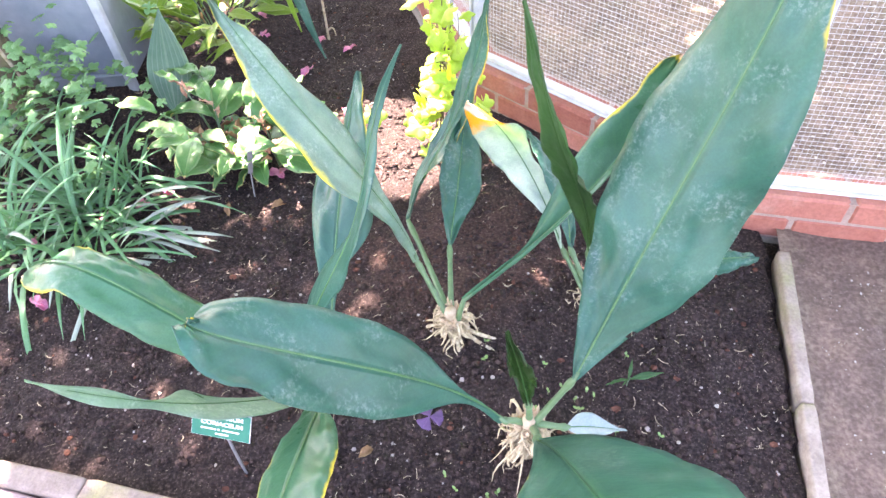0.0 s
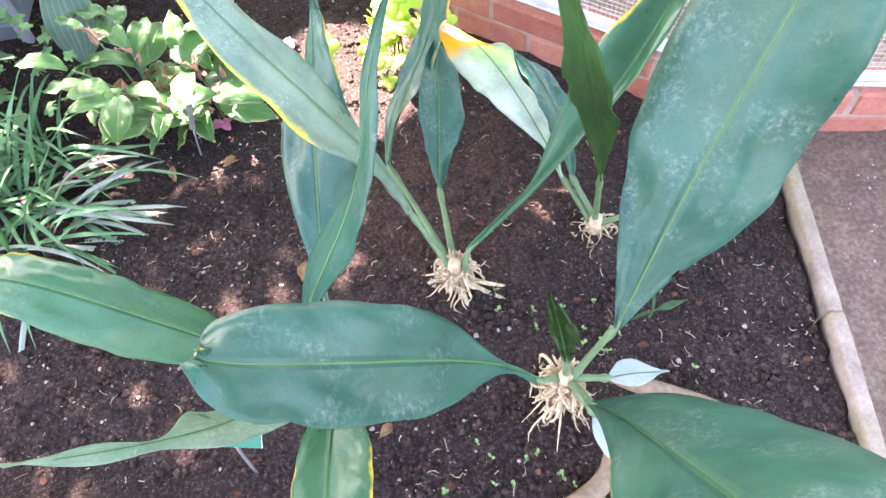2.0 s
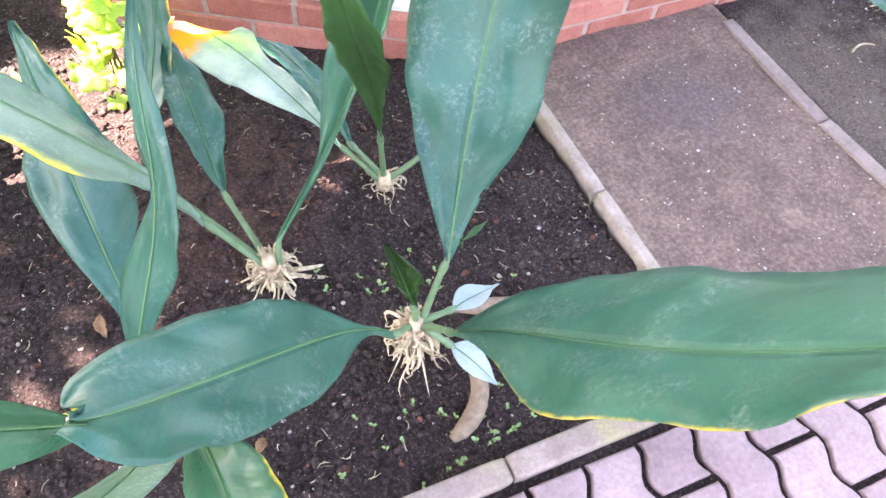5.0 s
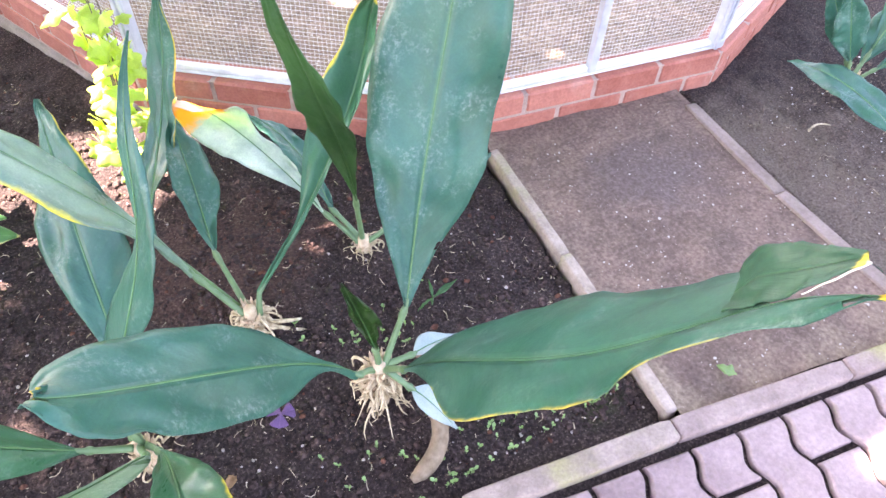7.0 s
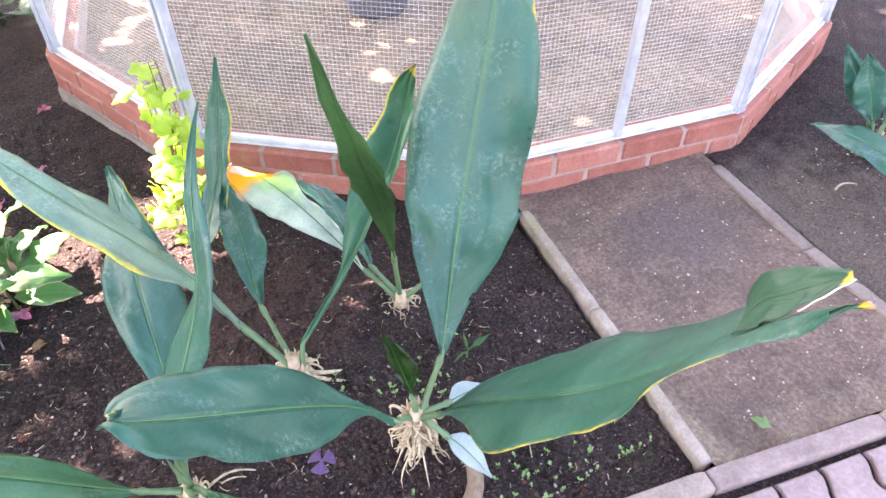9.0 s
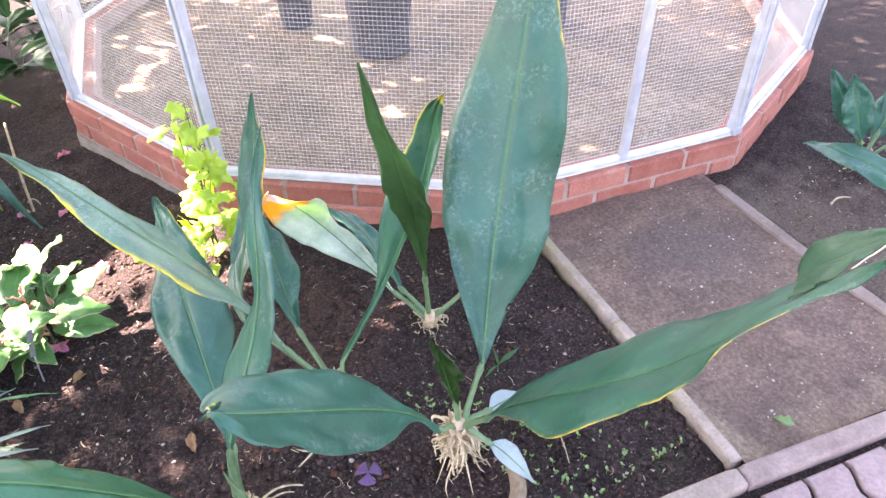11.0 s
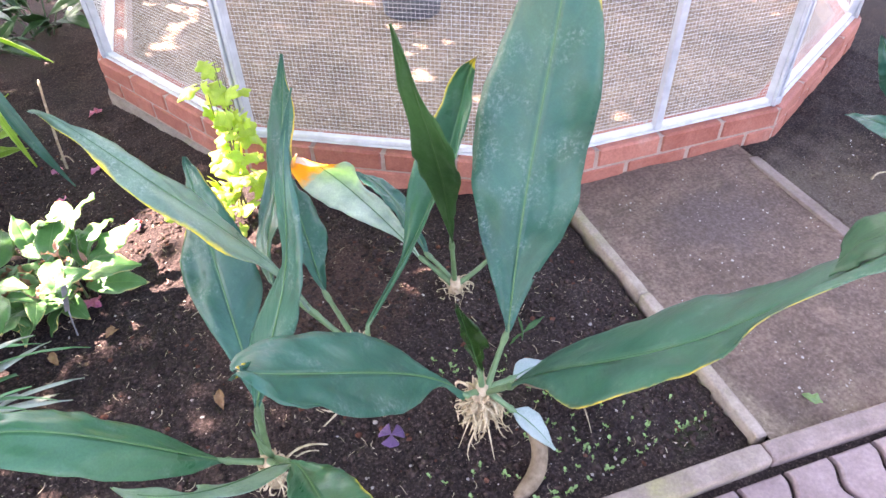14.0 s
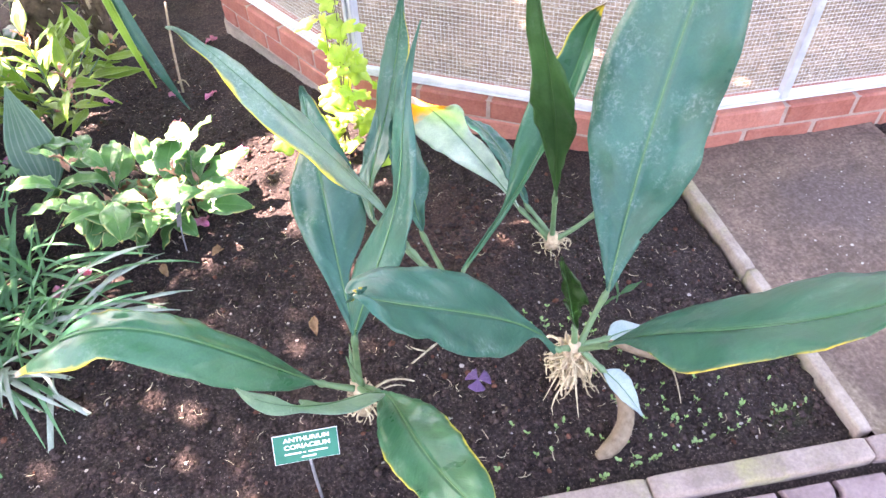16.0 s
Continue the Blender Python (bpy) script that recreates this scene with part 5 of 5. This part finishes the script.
# stumps, trunk with ivy, grey box
for x, y, r, h in ((-0.90, 3.16, 0.075, 0.5), (-0.70, 3.06, 0.035, 0.45)):
    st = thing("palm_stump", (x, y, height(x, y)), "rough brown fibrous palm stem in the bed", "stump", "palm stems")
    stem_part(st, [(0, 0, -0.05), (0.01, 0, h * 0.5), (0.03, 0.02, h)], r * 1.15, r * 0.85, PALM_BARK, "trunk", 12, 12)
    rnd = random.Random(int(r * 1000))
    for k in range(90):
        a, z = rnd.uniform(0, 6.28), rnd.uniform(0.02, h)
        d = Vector((math.cos(a), math.sin(a), 0))
        stem_part(st, [d * r * 0.8 + Vector((0, 0, z)), d * r * 1.15 + Vector((0, 0, z + 0.03)), d * r * rnd.uniform(1.2, 1.7) + Vector((0, 0, z + rnd.uniform(-0.02, 0.09)))], 0.006, 0.001, (PALM_BARK, PALM_BARK, STRAW)[k % 3], "fibre", 4, 4)

trunk = thing("small_tree", (-1.40, 2.12, height(-1.4, 2.12)), "mossy slanting tree stem wrapped with ivy", "tree")
stem_part(trunk, [(0.02, 0.0, -0.06), (-0.02, 0.02, 0.4), (-0.16, 0.06, 0.9), (-0.25, 0.1, 1.7)], 0.07, 0.045, BARK, "trunk", 14, 12)
stem_part(trunk, [(0.06, -0.02, -0.05), (0.07, 0.0, 0.3), (-0.06, -0.03, 0.6), (-0.2, 0.02, 1.0)], 0.008, 0.005, STRAW, "creeper", 12, 6)
IVY_LEAF = [lobed_leaf("leaf", IVY, sz, d, k) for sz, d, k in ((0.026, 0.2, 3), (0.021, 0.4, 4))]
ivy = thing("ivy", (-1.24, 1.98, height(-1.24, 1.98)), "light green ivy spreading over the soil and stem", "plant")
rnd = random.Random(33)
for k in range(400):
    f = rnd.random()
    p = Vector((rnd.gauss(0.02 - 0.12 * f, 0.17), rnd.gauss(0.02, 0.14), abs(rnd.gauss(0.03, 0.10)) + 0.01 + 0.16 * f))
    under("leaf", IVY_LEAF[k % 2], ivy, aim(p, rnd.uniform(-3.1, 3.1), rnd.uniform(-0.5, 0.7), rnd.uniform(-0.6, 0.6), rnd.uniform(0.6, 1.2)))
for k in range(9):
    a = rnd.uniform(-2.6, -0.4)
    stem_part(ivy, [(-0.05, 0.03, 0.0), (math.cos(a) * 0.12, math.sin(a) * 0.08, 0.09), (math.cos(a) * 0.28, math.sin(a) * 0.2, 0.015)], 0.003, 0.0015, BARK, "runner", 8, 5)

cab = thing("grey_metal_box", (-1.49, 2.39, height(-1.49, 2.39)), "grey painted metal box standing on soil behind ivy", "box")
bm = bmesh.new()
box(bm, (0.62, 0.30, 0.80), Matrix.Translation((0.06, 0.05, 0.41)) @ Matrix.Rotation(0.1, 4, "Z"), 0.01)
part("body", bm, GREY_BOX, cab, "", False)
bm = bmesh.new()
box(bm, (0.64, 0.02, 0.05), Matrix.Translation((0.07, -0.11, 0.03)) @ Matrix.Rotation(0.1, 4, "Z"), 0.004)
part("foot_rail", bm, GREY_BOX, cab, "", False)
bm = bmesh.new()
box(bm, (0.030, 0.03, 0.82), Matrix.Translation((0.39, -0.10, 0.40)) @ Matrix.Rotation(0.1, 4, "Z"), 0.004)
part("corner_post", bm, METAL, cab, "", False)

# ---- name sign ----
sign = thing("name_sign", (-0.284, 0.862, height(-0.284, 0.862)), "small green plant name sign with white letters on a stake", "sign")
stem_part(sign, [(0, 0, -0.04), (0.0, 0.004, 0.08), (0.004, 0.012, 0.165)], 0.0030, 0.0030, STAKE, "stake", 4, 6)
PLATE = Matrix.Translation((0.004, 0.014, 0.196)) @ Matrix.Rotation(radians(-3), 4, "Z") @ Matrix.Rotation(radians(52), 4, "X") @ Matrix.Rotation(radians(-6), 4, "Z")
bm = bmesh.new()
box(bm, (0.116, 0.054, 0.0022), None, 0.0008)
plate = part("plate", bm, SIGN_WHITE, sign, "", False, PLATE)
bm = bmesh.new()
box(bm, (0.1140, 0.0520, 0.0006), Matrix.Translation((0, 0, 0.0013)))
part("green_face", bm, SIGN_GREEN, plate, "", False)


def words(text, size, x, y, wide):
    cu = bpy.data.curves.new("lettering", "FONT")
    cu.body, cu.size, cu.align_x, cu.align_y, cu.extrude, cu.offset = text, size, "CENTER", "CENTER", 0.0002, size * 0.022
    tmp = bpy.data.objects.new("lettering", cu)
    scene.collection.objects.link(tmp)
    bpy.context.view_layer.update()
    me = bpy.data.meshes.new_from_object(tmp.evaluated_get(bpy.context.evaluated_depsgraph_get()))
    w = max(v.co.x for v in me.vertices) - min(v.co.x for v in me.vertices)
    bpy.data.objects.remove(tmp)
    me.materials.clear()
    me.materials.append(SIGN_WHITE)
    under("lettering", me, plate, Matrix.Translation((x, y, 0.0020)) @ Matrix.Diagonal((wide / w, 1, 1, 1)))


words("ANTHURIUM", 0.0112, 0.002, 0.0155, 0.082)
words("CORIACEUM", 0.0112, 0.002, 0.0020, 0.082)
rnd = random.Random(3)
for y, spans in ((-0.0100, ((-0.024, 0.030), (-0.004, 0.004), (0.020, 0.034))), (-0.0185, ((0.003, 0.026),))):
    for x, w in spans:
        bm = bmesh.new()
        box(bm, (w, 0.0028, 0.0004), Matrix.Translation((x, y, 0.0019)))
        part("text_bar", bm, SIGN_WHITE, plate, "", False)

tag = thing("plant_tag", (-0.488, 1.692, height(-0.488, 1.692)), "thin leaning grey plant tag on a stake", "tag")
stem_part(tag, [(0, 0, -0.03), (0.006, 0.01, 0.05), (0.012, 0.014, 0.09)], 0.0022, 0.0022, STAKE, "stake", 4, 5)
bm = bmesh.new()
box(bm, (0.014, 0.002, 0.085), Matrix.Translation((0.018, 0.02, 0.125)) @ Matrix.Rotation(0.25, 4, "Y") @ Matrix.Rotation(0.5, 4, "Z"), 0.0006)
part("plate", bm, STAKE, tag, "", False)

# ---- pots in the aviary ----
def pot(at, r, h, label):
    root = thing("plant_pot", at, label, "pot", "pots in the aviary")
    bm = bmesh.new()
    prof = [(r * 0.78, 0.0), (r * 0.80, 0.01), (r * 0.98, h - 0.05), (r * 1.06, h - 0.05), (r * 1.07, h), (r * 0.97, h), (r * 0.93, h - 0.06), (r * 0.9, h - 0.08)]
    rings = [[bm.verts.new((math.cos(2 * math.pi * j / 24) * q, math.sin(2 * math.pi * j / 24) * q, z)) for j in range(24)] for q, z in prof]
    for a, b in zip(rings, rings[1:]):
        for j in range(24):
            bm.faces.new((a[j], a[(j + 1) % 24], b[(j + 1) % 24], b[j]))
    bm.faces.new(rings[0][::-1])
    part("body", bm, POT, root)
    bm = bmesh.new()
    bmesh.ops.create_circle(bm, cap_ends=True, segments=24, radius=r * 0.9, matrix=Matrix.Translation((0, 0, h - 0.075)))
    part("soil_fill", bm, SOIL, root)


pot((1.18, 3.03, 0.045), 0.17, 0.42, "dark plastic plant pot on the aviary gravel")
pot((2.05, 2.86, 0.045), 0.13, 0.40, "dark plastic plant pot on the aviary gravel")
pot((0.95, 3.55, 0.045), 0.10, 0.30, "small dark plastic plant pot on the aviary gravel")

# ---- things on the soil ----
ox = thing("purple_oxalis", (0.105, 0.985, height(0.105, 0.985)), "small purple three-leaved oxalis plant", "plant")
stem_part(ox, [(0, 0, -0.02), (-0.004, -0.004, 0.03), (-0.008, -0.012, 0.055)], 0.0014, 0.0011, PURPLE, "stem", 5, 5)
TRI = leaf_kind("leaflet", PURPLE, 0.034, 0.022, 0.25, 0.25, (0.25, 0.5, 0.75, 1.0, 0.98), 0.001, 8, 2, 0, 30)
for k in range(3):
    under("leaflet", TRI, ox, aim((-0.008, -0.012, 0.055), 0.5 + k * 2.094, -0.12, 0, 0.85))

weed = thing("small_weed", (0.52, 1.095, height(0.52, 1.095)), "small narrow-leaved green weed on the soil", "plant")
stem_part(weed, [(0, 0, -0.02), (0, 0, 0.02), (0.003, 0, 0.04)], 0.0015, 0.001, PETIOLE, "stem", 4, 5)
WEED = leaf_kind("leaf", LEAF_LIT, 0.085, 0.008, 0.6, 0.2, seed=36)
for yaw, pit, sz in ((-1.45, 0.35, 0.95), (1.75, 0.2, 0.6), (-0.35, 0.75, 0.55), (2.4, 0.5, 0.3)):
    under("leaf", WEED, weed, aim((0, 0, 0.03), yaw, pit, 0.3, sz))

lit = thing("fallen_leaf", (1.003, 0.607, 0.024), "small pale green fallen leaf on the sandy path", "leaf")
under("blade", leaf_kind("blade", SEEDLING, 0.045, 0.016, 0.5, 0.3, seed=37), lit, aim((0, -0.02, 0.004), 0.4, 0.1))

PETAL_ME = leaf_kind("petal", PETAL, 0.035, 0.016, 1.3, 0.5, (0.8, 1.0, 1.0, 0.9, 0.6), 0.004, 6, 2, 0, 38)
PINK = [(-1.003, 2.365), (-0.466, 2.381), (-0.334, 2.533), (-0.433, 1.798), (-0.274, 2.118), (-0.746, 1.719), (-0.81, 1.66), (-0.89, 1.58), (-1.08, 1.49), (-0.75, 2.80), (-0.70, 2.66), (-0.47, 2.62), (-0.95, 1.28), (-0.29, 3.0)]
rnd = random.Random(8)
for x, y in PINK:
    f = thing("fallen_flower", (x, y, height(x, y) + 0.008), "pink fallen flower petals on dark soil", "flower", "fallen pink flowers")
    for k in range(3):
        under("petal", PETAL_ME, f, aim((0, 0, 0.004 * k), rnd.uniform(0, 6.28), rnd.uniform(-0.1, 0.7), rnd.uniform(-0.5, 0.5), rnd.uniform(0.7, 1.1)))


def scatter_spots(rnd, n):
    """Places on open soil of the bed."""
    out = []
    while len(out) < n:
        x, y = rnd.uniform(-1.3, 1.0), 0.5 + 2.4 * rnd.random() ** 1.5
        if y < 0.61 - 0.17 * (x - 0.83) + 0.02 or (x > 0.80 + 0.12 * (y - 0.6) and y < 1.5):
            continue
        if (Vector((x, y)) - CENTRE).length < 1.93:
            continue
        out.append((x, y))
    return out


def scatter(name, mat, n, seed, shape, label, lift=0.0, spots=None):
    rnd = random.Random(seed)
    verts, faces = [], []
    for x, y in spots or scatter_spots(rnd, n):
        z = height(x, y) + 0.010 * noise.noise(Vector((x * 9, y * 9, 1))) + lift
        vs, fs = shape(rnd)
        k = len(verts)
        verts += [(x + v[0], y + v[1], z + v[2]) for v in vs]
        faces += [tuple(k + i for i in f) for f in fs]
    me = bpy.data.meshes.new(name)
    me.from_pydata(verts, [], faces)
    me.materials.append(mat)
    return tagged(new(name, me), label, name.replace("_", " "), kind="stuff")


ICO = bmesh.new()
bmesh.ops.create_icosphere(ICO, subdivisions=1, radius=1.0)
ICO.verts.ensure_lookup_table()
ICO_V = [v.co.copy() for v in ICO.verts]
ICO_F = [tuple(v.index for v in f.verts) for f in ICO.faces]
ICO.free()


def lump(lo, hi, flat=0.7):
    def make(rnd):
        r = lo * (hi / lo) ** (rnd.random() ** 2.2)
        sx, sy, sz = r * rnd.uniform(0.7, 1.3), r * rnd.uniform(0.7, 1.3), r * flat * rnd.uniform(0.7, 1.1)
        a = rnd.uniform(0, 6.28)
        c, s = math.cos(a), math.sin(a)
        return [((v.x * c - v.y * s) * sx * rnd.uniform(0.75, 1.2), (v.x * s + v.y * c) * sy * rnd.uniform(0.75, 1.2), v.z * sz + sz * 0.35) for v in ICO_V], ICO_F

    return make


def straw(rnd):
    ln, w, a = 0.003 + 0.024 * rnd.random() ** 3, rnd.uniform(0.0004, 0.0012), rnd.uniform(0, 6.28)
    c, s, bend = math.cos(a), math.sin(a), rnd.gauss(0, 0.7)
    vs = []
    for i in range(4):
        f = i / 3 - 0.5
        px, py, pz = c * ln * f - s * ln * bend * f * f, s * ln * f + c * ln * bend * f * f, 0.006 + 0.006 * abs(f) * rnd.random()
        for q in range(3):
            g = q * 2.094
            vs.append((px - s * w * math.cos(g), py + c * w * math.cos(g), pz + w * math.sin(g)))
    return vs, [(3 * i + q, 3 * i + (q + 1) % 3, 3 * i + 3 + (q + 1) % 3, 3 * i + 3 + q) for i in range(3) for q in range(3)]


scatter("soil_clods", CLOD, 30000, 1, lump(0.0013, 0.0098), "crumbs and clods of dark brown soil")
scatter("reddish_clods", RED_CLOD, 900, 4, lump(0.0015, 0.010), "reddish brown clods among the soil")
scatter("pebbles", STONE, 2600, 2, lump(0.0007, 0.0052, 0.6), "small pale stones scattered on the soil")
scatter("plant_litter", STRAW, 1250, 3, straw, "dry pale straw and root bits on the soil")
rnd = random.Random(14)
sand_spots = [(0.96 + 0.60 * rnd.random(), 0.50 + 0.95 * rnd.random()) for _ in range(420)]
scatter("path_grit", STONE, 0, 15, lump(0.001, 0.0042, 0.6), "fine pale grit on the sandy path", 0.014, sand_spots)
side_spots = [(1.70 + 0.75 * rnd.random(), 0.55 + 0.75 * rnd.random()) for _ in range(2600)]
scatter("dusty_clods", DUST_CLOD, 0, 17, lump(0.0012, 0.007, 0.6), "dusty grey-brown crumbs of soil beside the path", 0.002, side_spots)
scatter("side_grit", STONE, 0, 18, lump(0.0008, 0.004, 0.6), "fine pale grit on the dusty soil", 0.004, side_spots[:420])
scatter("side_litter", STRAW, 0, 19, straw, "dry pale plant bits on the dusty soil", 0.0, side_spots[420:560])
spots = []
for cx, cy, r, n in ((0.47, 0.80, 0.13, 46), (0.30, 0.74, 0.16, 16), (0.36, 1.08, 0.12, 20), (0.12, 0.80, 0.15, 8), (0.62, 0.72, 0.1, 8), (0.7, 0.63, 0.03, 4)):
    spots += [(cx + rnd.gauss(0, r * 0.6), max(0.70, cy + rnd.gauss(0, r * 0.55))) for _ in range(n)]


def seedling(rnd):
    vs, fs = [], []
    a0, n = rnd.uniform(0, 6.28), 2
    for k in range(n):
        a = a0 + k * math.pi + rnd.uniform(-0.4, 0.4)
        ln, w = rnd.uniform(0.003, 0.0078), rnd.uniform(0.0026, 0.0046)
        o = len(vs)
        c, s = math.cos(a), math.sin(a)
        for i in range(5):
            f = i / 4
            half = w * math.sin(math.pi * (0.12 + 0.8 * f))
            for q in (-1, 0, 1):
                px, py = ln * f * 1.3, q * half
                vs.append((px * c - py * s, px * s + py * c, 0.016 + 0.005 * f + (0.0015 if q else 0)))
        for i in range(4):
            for q in range(2):
                b = o + 3 * i + q
                fs.append((b, b + 3, b + 4, b + 1))
    o = len(vs)
    vs += [(0.0006, 0, 0), (-0.0006, 0.0006, 0), (0, -0.0008, 0), (0, 0, 0.017)]
    fs += [(o, o + 1, o + 3), (o + 1, o + 2, o + 3), (o + 2, o, o + 3)]
    return vs, fs


scatter("seedlings", SEEDLING, 0, 16, seedling, "tiny bright green two-leaved seedlings on the soil", 0.0, spots)

for x, y, s, lab in ((-0.20, 1.32, 1.0, "crumpled dry brown leaf lying on the soil"), (-0.05, 0.90, 0.8, "crumpled dry brown leaf lying on the soil"), (-0.42, 1.64, 1.0, "crumpled dry brown leaf lying on the soil"), (-0.55, 1.66, 0.9, "crumpled dry brown leaf lying on the soil")):
    d = thing("dead_leaf", (x, y, height(x, y) + 0.008), lab, "leaf", "dead leaves")
    under("blade", BROWN_LEAF, d, aim((0, 0, 0.004), x * 17, 0.25, 0.2, s * 0.7))

# ---- unseen tree, added to shade the bed and let sun through placed gaps ----
def added_shade_tree():
    root = thing("added_shade_tree", (-4.5, 3.4, height(-4.5, 3.4)), "unseen tree added to shade the bed, with placed gaps in its crown", "tree")
    o = Vector(root.location)
    stem_part(root, [(0, 0, -0.2), (0.1, 0.0, 1.4), (0.25, -0.15, 2.4), (0.4, -0.3, 3.4)], 0.14, 0.07, BARK, "trunk", 14, 12)
    rnd = random.Random(77)
    up = SUN_DIR / SUN_DIR.z
    # gaps left in the added crown so that sun reaches these ground spots
    lit = [(0.41, 1.38, 0.01, 0.0, 0.0), (0.17, 1.82, 0.07, 0.0, 0.88), (-0.22, 2.107, 0.12, 0.045, -0.49), (-0.365, 1.972, 0.09, 0.045, -0.24), (-0.227, 1.795, 0.08, 0.06, -0.5), (-0.42, 1.69, 0.025, 0.01, 0.3), (-0.10, 1.768, 0.06, 0.03, 0.3), (-0.126, 2.05, 0.05, 0.04, 0.0), (0.03, 1.98, 0.15, 0.17, 0), (-0.86, 2.62, 0.10, 0.08, 0)]

    def open_at(x, y):
        for cx, cy, a, b, ang in lit:
            dx, dy = x - cx, y - cy
            u, v = dx * math.cos(ang) - dy * math.sin(ang), dx * math.sin(ang) + dy * math.cos(ang)
            if (u / (a + 0.07)) ** 2 + (v / (b + 0.07)) ** 2 < 1:
                return True
        q = noise.noise(Vector((x * 2.3, y * 2.3, 5))) + 0.6 * noise.noise(Vector((x * 5.5, y * 5.5, 8)))
        if (Vector((x, y)) - CENTRE).length < 1.9:
            return q + 0.4 * noise.noise(Vector((x * 13, y * 13, 6))) > 0.5 and x < 1.8 and rnd.random() > 0.06
        if y < 0.45:
            return q > 0.42
        if math.hypot((x + 0.54 - (y - 1.05) * 0.4) / 0.42, (y - 1.14) / 0.52) < 1 + 0.3 * q:
            return rnd.random() > 0.36
        if x < -0.45 and y < 2.3:
            return q > -0.5 and rnd.random() > 0.27
        return q > 1.1

    verts, faces = [], []
    for k in range(115000):
        gx, gy = (rnd.uniform(-2.3, 4.0), rnd.uniform(-1.2, 5.2)) if k < 70000 else (rnd.uniform(-1.2, 2.6), rnd.uniform(-0.6, 3.4))
        if ((gx - 0.85) / 3.2) ** 4 + ((gy - 2.0) / 3.2) ** 4 + 0.5 * noise.noise(Vector((gx * 1.7, gy * 1.7, 3))) > 0.85 or open_at(gx, gy):
            continue
        z = rnd.uniform(2.7, 3.5)
        c = Vector((gx, gy, 0)) + up * z
        a, t = rnd.uniform(0, 6.28), rnd.uniform(-0.5, 0.5)
        s = rnd.uniform(0.03, 0.055)
        ex, ey = Vector((math.cos(a), math.sin(a), t)) * s, Vector((-math.sin(a), math.cos(a), rnd.uniform(-0.4, 0.4))) * s * 0.6
        i = len(verts)
        c = c - o
        verts += [c - ex, c - ey * 0.9 - ex * 0.3, c + ex, c + ey * 0.9 - ex * 0.2]
        faces.append((i, i + 1, i + 2, i + 3))
    me = bpy.data.meshes.new("crown")
    me.from_pydata([tuple(v) for v in verts], [], faces)
    me.materials.append(IVY)
    crown = under("crown", me, root, None, "unseen added crown of small leaves that blocks the sun")
    crown["kind"] = "stuff"
    for k in range(7):
        a = 0.9 * k
        tip = Vector((0.9 + 1.2 * math.cos(a), 0.2 + 1.6 * math.sin(a), 3.4 + 0.2 * math.sin(3 * k)))
        stem_part(root, [(0.25, -0.15, 2.4), (0.45 + math.cos(a) * 0.6, -0.3 + math.sin(a) * 0.6, 2.9), tip], 0.05, 0.012, BARK, "limb", 8, 7)


added_shade_tree()
build_paving()
lay_bricks()
